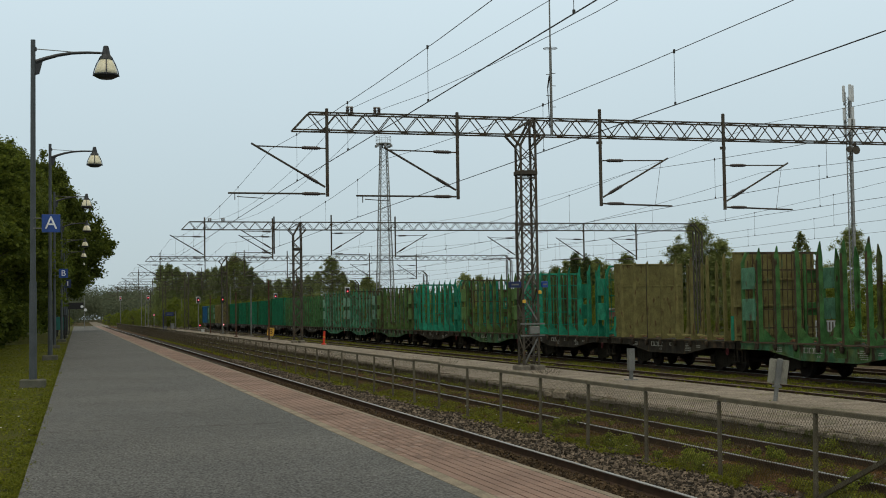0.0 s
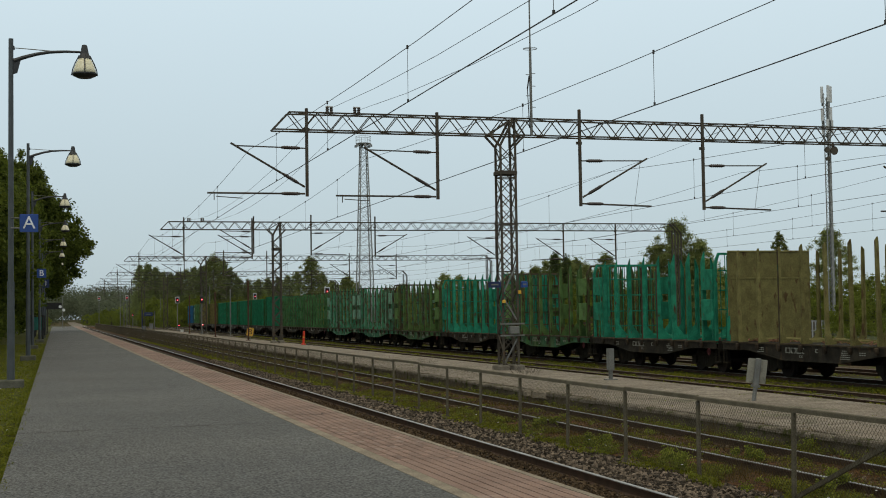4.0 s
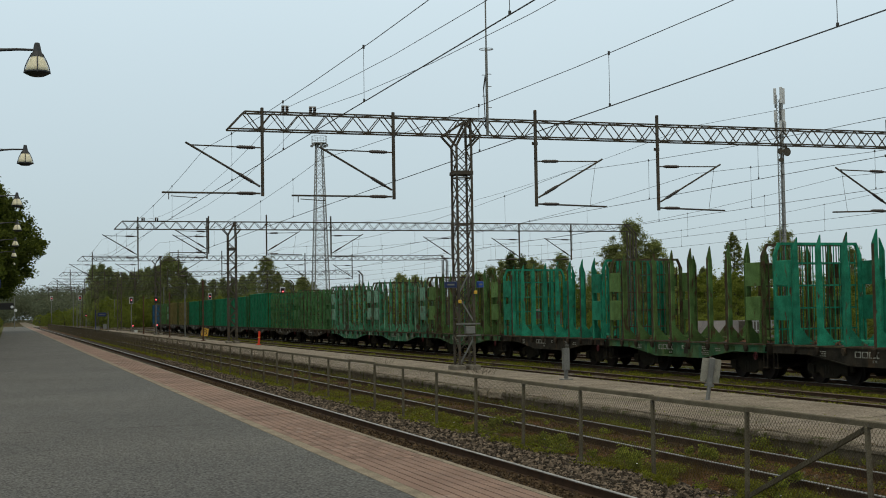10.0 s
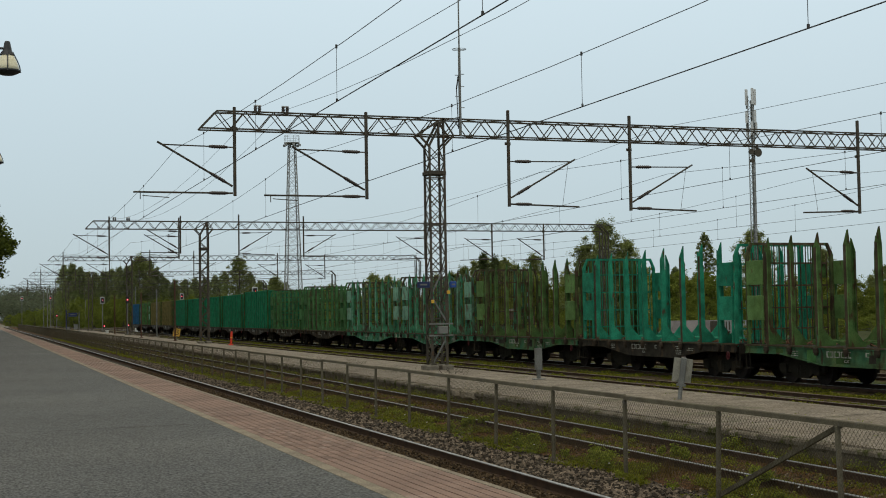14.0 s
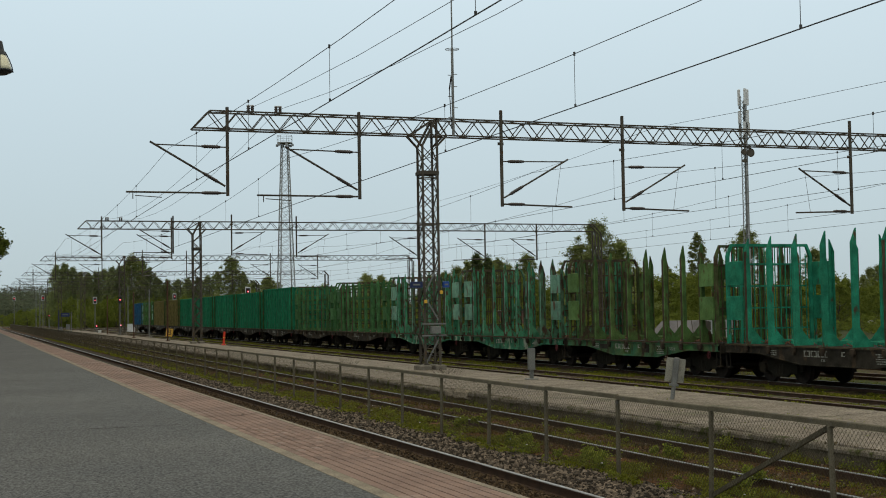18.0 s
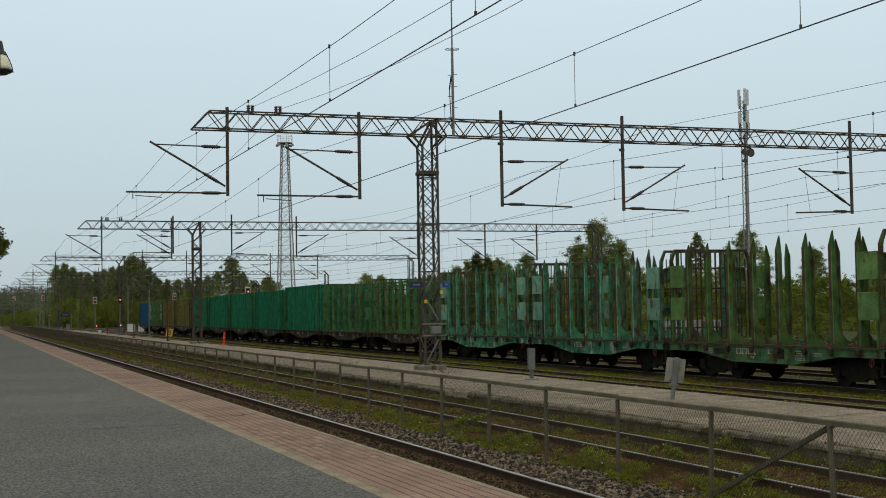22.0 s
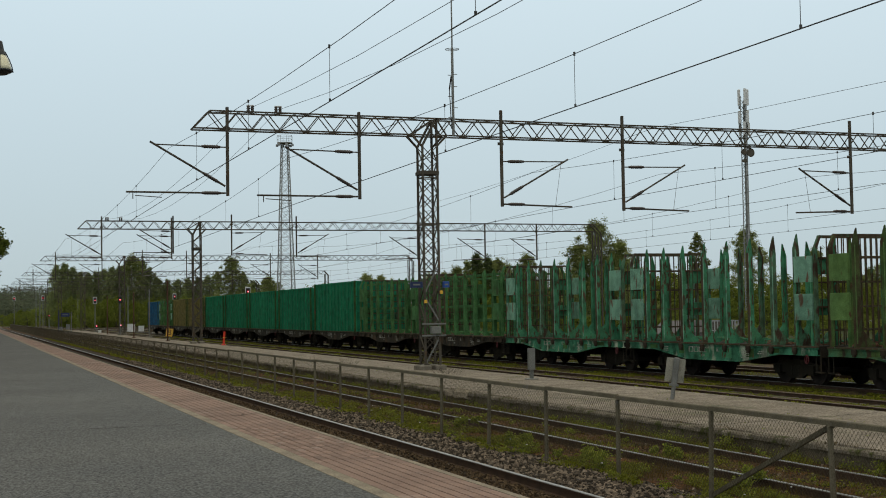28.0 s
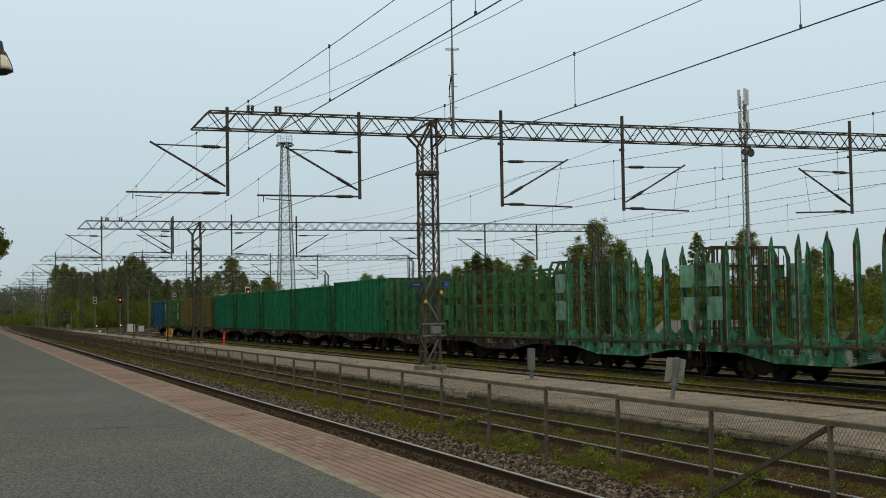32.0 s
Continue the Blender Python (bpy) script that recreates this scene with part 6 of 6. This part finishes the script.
for y in (128, 137, 152, 160):
    nf = thing("notice_frame", "dark green notice frame beside the platform", "notice board", (-1.6, y, 0.45), group="notice frames")
    for x in (-0.5, 0.5):
        part("post", Solid().soft(x - 0.05, x + 0.05, -0.05, 0.05, 0, 2.4, 0.01), black_mat, nf)
    part("poster", Solid().soft(-0.45, 0.45, -0.03, 0.03, 1.0, 2.2, 0.01), teal_poster, nf)

# ---- paving: long red pavers in courses ----
PX0, COURSES, PLEN = 4.28, 8, 0.21
PW = (5.395 - PX0) / COURSES
paver_mesh = Solid().soft(0.010, PW - 0.010, 0.002, PLEN - 0.002, 0.48, 0.552, 0.005).mesh("paver", brick_red)
rest = Solid()
for c in range(COURSES):
    y = 8.02 + (0.105 if c % 2 else 0.0)
    while y < 69.8:
        if 17.0 <= y < 23.2:
            dz = 0.003 * noise.noise((c * 3.1, y * 2.0, 0))
            part("paver", paver_mesh, brick_red, paving, at=(PX0 + c * PW, y, dz))
        else:
            x = PX0 + c * PW
            dz = 0.003 * noise.noise((c * 3.1, y * 2.0, 0))
            rest.add([(x + 0.010, y, 0.552 + dz), (x + PW - 0.010, y, 0.552 + dz), (x + PW - 0.010, y + PLEN - 0.004, 0.552 + dz), (x + 0.010, y + PLEN - 0.004, 0.552 + dz),
                      (x + 0.010, y, 0.53), (x + PW - 0.010, y, 0.53), (x + PW - 0.010, y + PLEN - 0.004, 0.53), (x + 0.010, y + PLEN - 0.004, 0.53)],
                     [(0, 1, 2, 3), (4, 5, 1, 0), (5, 6, 2, 1), (7, 4, 0, 3)])
        y += PLEN
    rest.box(PX0 + c * PW + 0.010, PX0 + (c + 1) * PW - 0.010, 70, PLAT_END, 0.53, 0.552)
    rest.box(PX0 + c * PW + 0.010, PX0 + (c + 1) * PW - 0.010, Y_NEAR, 8.0, 0.53, 0.552)
tagged(part("paver_rest", rest.raw("paver_rest", brick_red), brick_red, paving), kind="stuff")

# ---- edge stones of the low platform ----
edge_mat = material("broken_edge_concrete", (0.175, 0.152, 0.124), (0.10, 0.086, 0.065), 0.95, scale=2.5, mix=0.8, fine=30, fine_mix=0.4, wear=(0.05, 0.055, 0.018), wear_amount=0.4, wear_scale=3, bump=1.0, bump_scale=9)
edge_meshes = []
er = random.Random(12)
for i in range(4):
    edge_meshes.append(Solid().soft(-0.13 + er.uniform(0, 0.02), 0.125, 0.01, 0.985, 0.10, 0.205 + er.uniform(-0.035, 0.015), 0.03).mesh("edge_stone", edge_mat))
plat2 = bpy.data.objects["platform_2"]
for i in range(95):
    ob = part("edge_stone", edge_meshes[er.randrange(4)], concrete, plat2, at=(13.49 + er.uniform(-0.015, 0.015), 10 + i, er.uniform(-0.02, 0.01)))
    ob.rotation_euler = (er.uniform(-0.01, 0.01), er.uniform(-0.05, 0.05), er.uniform(-0.012, 0.012))

# crack across the low platform
crack = Solid()


def crack_y(x):
    return 22.72 + 0.19 * (x - 13.6) + 0.12 * noise.noise((x * 0.9, 4.0, 0)) + 0.05 * noise.noise((x * 4.0, 8.0, 0))


for i in range(60):
    xa, xb = 13.66 + 0.075 * i, 13.735 + 0.075 * i
    w = 0.018 + 0.016 * noise.noise((i * 0.6, 2.0, 0))
    crack.add([(xa, crack_y(xa) - w, 0.2075), (xb, crack_y(xb) - w, 0.2075), (xb, crack_y(xb) + w, 0.2075), (xa, crack_y(xa) + w, 0.2075)], [(0, 1, 2, 3)])
setting("platform_2_crack", crack, joint_dark, "dark crack across the low concrete platform")

# broken lumps at the low platform's edge
lump_rng = random.Random(31)
for x, y, wide, hgt in ((13.44, 36.0, 0.52, 0.12), (13.40, 36.9, 0.2, 0.08)):
    lump = Solid().soft(-0.15, 0.15, -wide, wide, -0.12, hgt, 0.07)
    lump.v = [(a + 0.03 * lump_rng.uniform(-1, 1), b + 0.06 * lump_rng.uniform(-1, 1), c + 0.03 * lump_rng.uniform(-1, 1)) for a, b, c in lump.v]
    ob = plain("rubble_lump", lump, kerb_stone, "broken pale lump of concrete fallen from the platform edge", "rubble", (x, y, 0.12), "broken concrete lumps")
    ob.rotation_euler = (lump_rng.uniform(-0.06, 0.06), lump_rng.uniform(-0.2, 0.2), lump_rng.uniform(-0.1, 0.1))

# ---- loose stones, grass, weeds ----
sr = random.Random(5)
stones, rusty = Solid(), Solid()
CUBE = [(-1, -1, -1), (1, -1, -1), (1, 1, -1), (-1, 1, -1), (-1, -1, 1), (1, -1, 1), (1, 1, 1), (-1, 1, 1)]
CUBE_F = [(0, 3, 2, 1), (4, 5, 6, 7), (0, 1, 5, 4), (1, 2, 6, 5), (2, 3, 7, 6), (3, 0, 4, 7)]


def stone(heap, x, y, z, r):
    q = Euler((sr.uniform(0, 6), sr.uniform(0, 6), sr.uniform(0, 6))).to_matrix()
    d = Vector((r * sr.uniform(0.7, 1.3), r * sr.uniform(0.6, 1.1), r * sr.uniform(0.5, 0.85)))
    heap.add([tuple(q @ Vector((a * d.x * sr.uniform(0.55, 1), b * d.y * sr.uniform(0.55, 1), c * d.z * sr.uniform(0.55, 1))) + Vector((x, y, z))) for a, b, c in CUBE], CUBE_F)


for i in range(36000):
    y = 12 + 68 * sr.random() ** 1.7
    x = sr.uniform(7.97, 9.62) if i % 8 else sr.uniform(9.3, 10.0)
    stone(stones, x, y, -0.14 - max(0, x - 9.1) * 0.05 + sr.uniform(0.0, 0.035), sr.uniform(0.02, 0.046))
for i in range(16000):
    y = 13 + 57 * sr.random() ** 1.7
    stone(rusty, sr.uniform(6.2, 7.86), y, -0.16 + sr.uniform(0.0, 0.03), sr.uniform(0.018, 0.035))
for i in range(9000):
    y = 12 + 40 * sr.random() ** 1.5
    stone(rusty if i % 4 else stones, sr.uniform(10.2, 13.3), y, -0.13, sr.uniform(0.010, 0.026))
plain("ballast_stones", stones.raw("ballast_stones", stone_mat), stone_mat, "grey-brown crushed stones of the track bed", "ballast", kind="stuff")
plain("rusty_ballast", rusty.raw("rusty_ballast", rusty_stone), rusty_stone, "rust-stained stones between the rails", "ballast", kind="stuff")


def blades(name, mat, label, spots, slim=1.0):
    s = Solid()
    for x, y, z, hgt in spots:
        a, l = sr.uniform(0, 6.283), sr.uniform(0.15, 0.6) * hgt
        w = (0.004 + 0.05 * hgt * sr.uniform(0.3, 0.7)) * slim
        dx, dy = math.cos(a), math.sin(a)
        s.v += [(x - dy * w, y + dx * w, z), (x + dy * w, y - dx * w, z), (x + dx * l, y + dy * l, z + hgt)]
        k = len(s.v)
        s.f.append((k - 3, k - 2, k - 1))
    return plain(name, s.raw(name, mat), mat, label, "grass", kind="stuff")


def patch(x0, x1, y0, y1, n, z, h0, h1, cut=0.0, scale=0.55, power=1.6, seed=0.0):
    out = []
    for i in range(n):
        x, y = sr.uniform(x0, x1), y0 + (y1 - y0) * sr.random() ** power
        v = noise.noise((x * scale * 1.6, y * scale, seed)) + 0.35 * noise.noise((x * 2.3, y * 1.9, seed))
        if v > cut:
            out.append((x, y, z, sr.uniform(h0, h1) * (0.6 + min(0.8, v))))
    return out


def leaflets(name, mat, label, spots, size=0.045):
    """Low creeping leaves, mostly lying flat."""
    s = Solid()
    for x, y, z, hgt in spots:
        a = Vector((sr.gauss(0, 1), sr.gauss(0, 1), sr.gauss(0, 0.45))).normalized()
        b = a.cross(Vector((sr.gauss(0, 0.35), sr.gauss(0, 0.35), 1))).normalized()
        k = size * sr.uniform(0.5, 1.3)
        p = Vector((x, y, z + hgt * sr.random()))
        s.v += [tuple(p - a * k * 0.7), tuple(p + b * k * 0.35), tuple(p + a * k * 0.7), tuple(p - b * k * 0.35)]
        n = len(s.v)
        s.f.append((n - 4, n - 3, n - 2, n - 1))
    return plain(name, s.raw(name, mat), mat, label, "weeds", kind="stuff")


leaflets("low_weeds", grass_mat, "low yellow-green weeds creeping over the gravel",
         patch(9.2, 10.6, 12, 160, 130000, -0.135, 0.04, 0.14, 0.02, 0.75, seed=1.0) + patch(11.0, 12.4, 12, 160, 40000, -0.135, 0.02, 0.09, 0.04, 0.8, seed=2.0)
         + patch(12.5, 13.42, 12, 160, 44000, -0.135, 0.03, 0.12, 0.08, 0.8, seed=3.0))
leaflets("trackside_weeds", grass_mat, "band of low green weeds between the platform track and the fence",
         patch(9.1, 10.0, 30, 180, 42000, -0.13, 0.03, 0.12, 0.10, 0.8, 1.0, seed=11.0), 0.07)
leaflets("yard_weeds", grass_mat, "low grass and weeds between the yard rails",
         patch(18.6, 20.7, 24, 170, 60000, -0.11, 0.03, 0.1, -0.06, seed=4.0) + patch(21.0, 24.8, 26, 170, 90000, -0.12, 0.03, 0.1, 0.0, seed=5.0)
         + patch(26.8, 29, 30, 110, 10000, -0.12, 0.03, 0.1, 0.1, seed=6.0), 0.07)
weeds = (patch(9.2, 10.55, 12, 150, 50000, -0.13, 0.04, 0.15, 0.08, 0.75, seed=1.0) + patch(11.0, 12.4, 12, 150, 26000, -0.14, 0.02, 0.08, 0.16, 0.8, seed=2.0)
         + patch(12.5, 13.42, 12, 150, 32000, -0.14, 0.03, 0.12, 0.08, 0.8, seed=3.0))
blades("track_weeds", grass_mat, "yellow-green grass and weeds between the rails", weeds)
yard = patch(18.6, 20.7, 24, 130, 36000, -0.1, 0.03, 0.12, 0.0, seed=4.0) + patch(21.0, 24.8, 26, 130, 60000, -0.12, 0.03, 0.14, 0.0, seed=5.0) + patch(27, 40, 30, 110, 16000, -0.12, 0.03, 0.1, 0.1, seed=6.0)
blades("yard_grass", grass_mat, "uneven yellow-green grass between the yard tracks", yard)
blades("dry_weeds", dry_grass, "dry brownish grass on the rusty gravel", patch(9.6, 13.3, 12, 90, 60000, -0.14, 0.02, 0.10, -0.15, seed=7.0) + patch(13.38, 13.75, 12, 95, 7000, 0.19, 0.015, 0.05, 0.12, 1.2, seed=13.0) + patch(14.0, 18.4, 20, 90, 700, 0.19, 0.03, 0.08, 0.25, 1.2, seed=8.0))
blades("dry_stalks", dry_grass, "thin dry brown stalks standing in the weeds",
       patch(9.5, 10.8, 12, 80, 5200, -0.14, 0.14, 0.30, -0.1, 1.1, seed=15.0) + patch(11.0, 12.3, 12, 80, 3200, -0.14, 0.10, 0.24, 0.0, 1.1, seed=16.0)
       + patch(12.6, 13.4, 12, 80, 5200, -0.14, 0.16, 0.36, -0.1, 1.1, seed=17.0), 0.35)
leaflets("wall_weeds", weed_leaf, "small green weeds at the foot of the low platform's edge", patch(12.95, 13.46, 12, 90, 26000, -0.13, 0.05, 0.22, 0.04, 1.3, seed=18.0), 0.035)
leaflets("platform_tufts", weed_leaf, "small grass tufts in the low platform's cracks", patch(13.7, 18.3, 14, 70, 9000, 0.195, 0.01, 0.04, 0.42, 1.5, seed=19.0), 0.04)
lawn_spots = patch(-6.5, -0.60, 14, 75, 60000, 0.47, 0.04, 0.09, -0.5, seed=9.0) + patch(-0.72, -0.5, 13, 75, 5000, 0.5, 0.04, 0.10, -0.3, seed=10.0)
leaflets("lawn_clover", lawn_leaf, "short green lawn with clover and patches", patch(-7, -0.58, 14, 110, 90000, 0.48, 0.02, 0.06, -0.25, 0.9, seed=12.0), 0.05)
blades("lawn_grass", lawn_leaf, "short yellow-green lawn grass", lawn_spots)
leaflets("edge_grass", lawn_leaf, "grass creeping over the platform's asphalt edge", patch(-0.84, -0.53, 13, 90, 30000, 0.515, 0.02, 0.05, -0.1, 1.3, seed=14.0), 0.032)
plants = Solid()
for i in range(150):
    y = 13 + 60 * sr.random() ** 1.5
    x = sr.choice((sr.uniform(9.3, 10.4), sr.uniform(9.4, 10.2), sr.uniform(12.9, 13.4), sr.uniform(11.1, 12.3)))
    leaf_cloud(plants, sr, (x, y, -0.06), sr.uniform(0.06, 0.17), 50, 0.045, 0.7)
for x, y, r in ((9.5, 14.1, 0.26), (9.6, 15.2, 0.2), (9.9, 20.2, 0.42), (9.7, 19.6, 0.35), (13.3, 21.6, 0.3), (9.6, 22.5, 0.3), (9.8, 27.5, 0.35), (13.42, 17.3, 0.25)):
    leaf_cloud(plants, sr, (x, y, -0.02), r * 0.85, 380, 0.042, 0.75)
for x, y, r in ((9.96, 20.89, 0.30), (10.57, 16.73, 0.24), (10.39, 27.51, 0.24), (9.95, 23.60, 0.24), (11.23, 20.21, 0.20)):
    for _ in range(7):
        leaf_cloud(plants, sr, (x + sr.uniform(-r, r), y + sr.uniform(-r, r) * 1.4, -0.02 + sr.uniform(0, 0.14)), r * 0.42, 150, 0.052, 0.9)
plain("leafy_weeds", plants.raw("leafy_weeds", weed_leaf), weed_leaf, "low leafy weeds along the fence", "weeds", kind="stuff")
flowers = Solid()
for i in range(26):
    x, y = sr.uniform(-3.0, -0.8), 15 + 30 * sr.random() ** 1.5
    flowers.lathe([(0.004, 0.0), (0.022, 0.004), (0.0, 0.012)], 6, (x, y, 0.545))
for i in range(20):
    x, y = sr.uniform(9.3, 10.6), 13 + 25 * sr.random() ** 1.3
    flowers.lathe([(0.004, 0.0), (0.02, 0.004), (0.0, 0.012)], 6, (x, y, 0.06))
plain("small_flowers", flowers.raw("small_flowers", sign_white), sign_white, "tiny white flowers in the grass", "flowers", kind="stuff")
twigs = Solid()
for x, y, hgt in ((17.0, 47.0, 0.5), (16.4, 45.6, 0.45), (15.2, 48.3, 0.4), (18.2, 96, 0.6), (18.6, 99, 0.5), (17.6, 51, 0.5), (16.2, 58, 0.45), (15.6, 63, 0.4)):
    for i in range(26):
        a, q = sr.uniform(0, 6.28), sr.uniform(0.0, 0.5)
        x0, y0 = x + q * math.cos(a), y + 1.6 * q * math.sin(a)
        twigs.bar((x0, y0, 0.19), (x0 + 0.4 * hgt * math.cos(a), y0 + 0.4 * hgt * math.sin(a), 0.2 + hgt * sr.uniform(0.2, 0.7)), 0.005, 0.005)
plain("dry_twigs", twigs, bark, "dry bare weed stalks on the low platform", "weeds", kind="stuff")


# ---- the train moves ----
TRAVEL = [(0, 0.00), (1, 3.22), (2, 6.44), (3, 9.65), (4, 12.88), (5, 16.10), (6, 19.32), (7, 22.53), (8, 25.75), (9, 28.97), (10, 32.18), (11,
          35.36), (12, 38.51), (13, 41.68), (14, 44.90), (15, 48.06), (16, 51.12), (17, 54.05), (18, 56.78), (19, 59.30), (20, 61.60), (21, 63.68),
          (22, 65.60), (23, 67.40), (24, 69.08), (25, 70.66), (26, 72.19), (27, 73.69), (28, 75.14), (29, 76.56), (30, 77.96), (31, 79.36), (32,
          80.78)]
GAP, FIRST_END = 0.55, 45.80


def travelled(t):
    """Metres that the train has rolled by t seconds (smooth through the table)."""
    i = min(int(t), 31)
    k = t - i
    p = [TRAVEL[max(0, min(32, j))][1] for j in (i - 1, i, i + 1, i + 2)]
    if i == 0:
        p[0] = -3.22
    if i == 31:
        p[3] = 82.2
    return p[1] + 0.5 * k * (p[2] - p[0] + k * (2 * p[0] - 5 * p[1] + 4 * p[2] - p[3] + k * (3 * (p[1] - p[2]) + p[3] - p[0])))


def motions():
    times = [i * 0.5 for i in range(65)]
    spin_times = [i * 0.2 for i in range(161)]
    end = FIRST_END - BODY - GAP
    for w in WAGONS:
        y0 = end + GAP / 2
        end += w["length"] + GAP
        walk(w, [(t, pose(25.97, y0 - travelled(t), 0)) for t in times])
        for b in w.children:
            for ws in b.children:
                if "axle" in ws:
                    base = ws.location.copy()
                    walk(ws, [(t, Matrix.Translation(base) @ Matrix.Rotation(travelled(t) / WHEEL_R, 4, "X")) for t in spin_times])


motions()
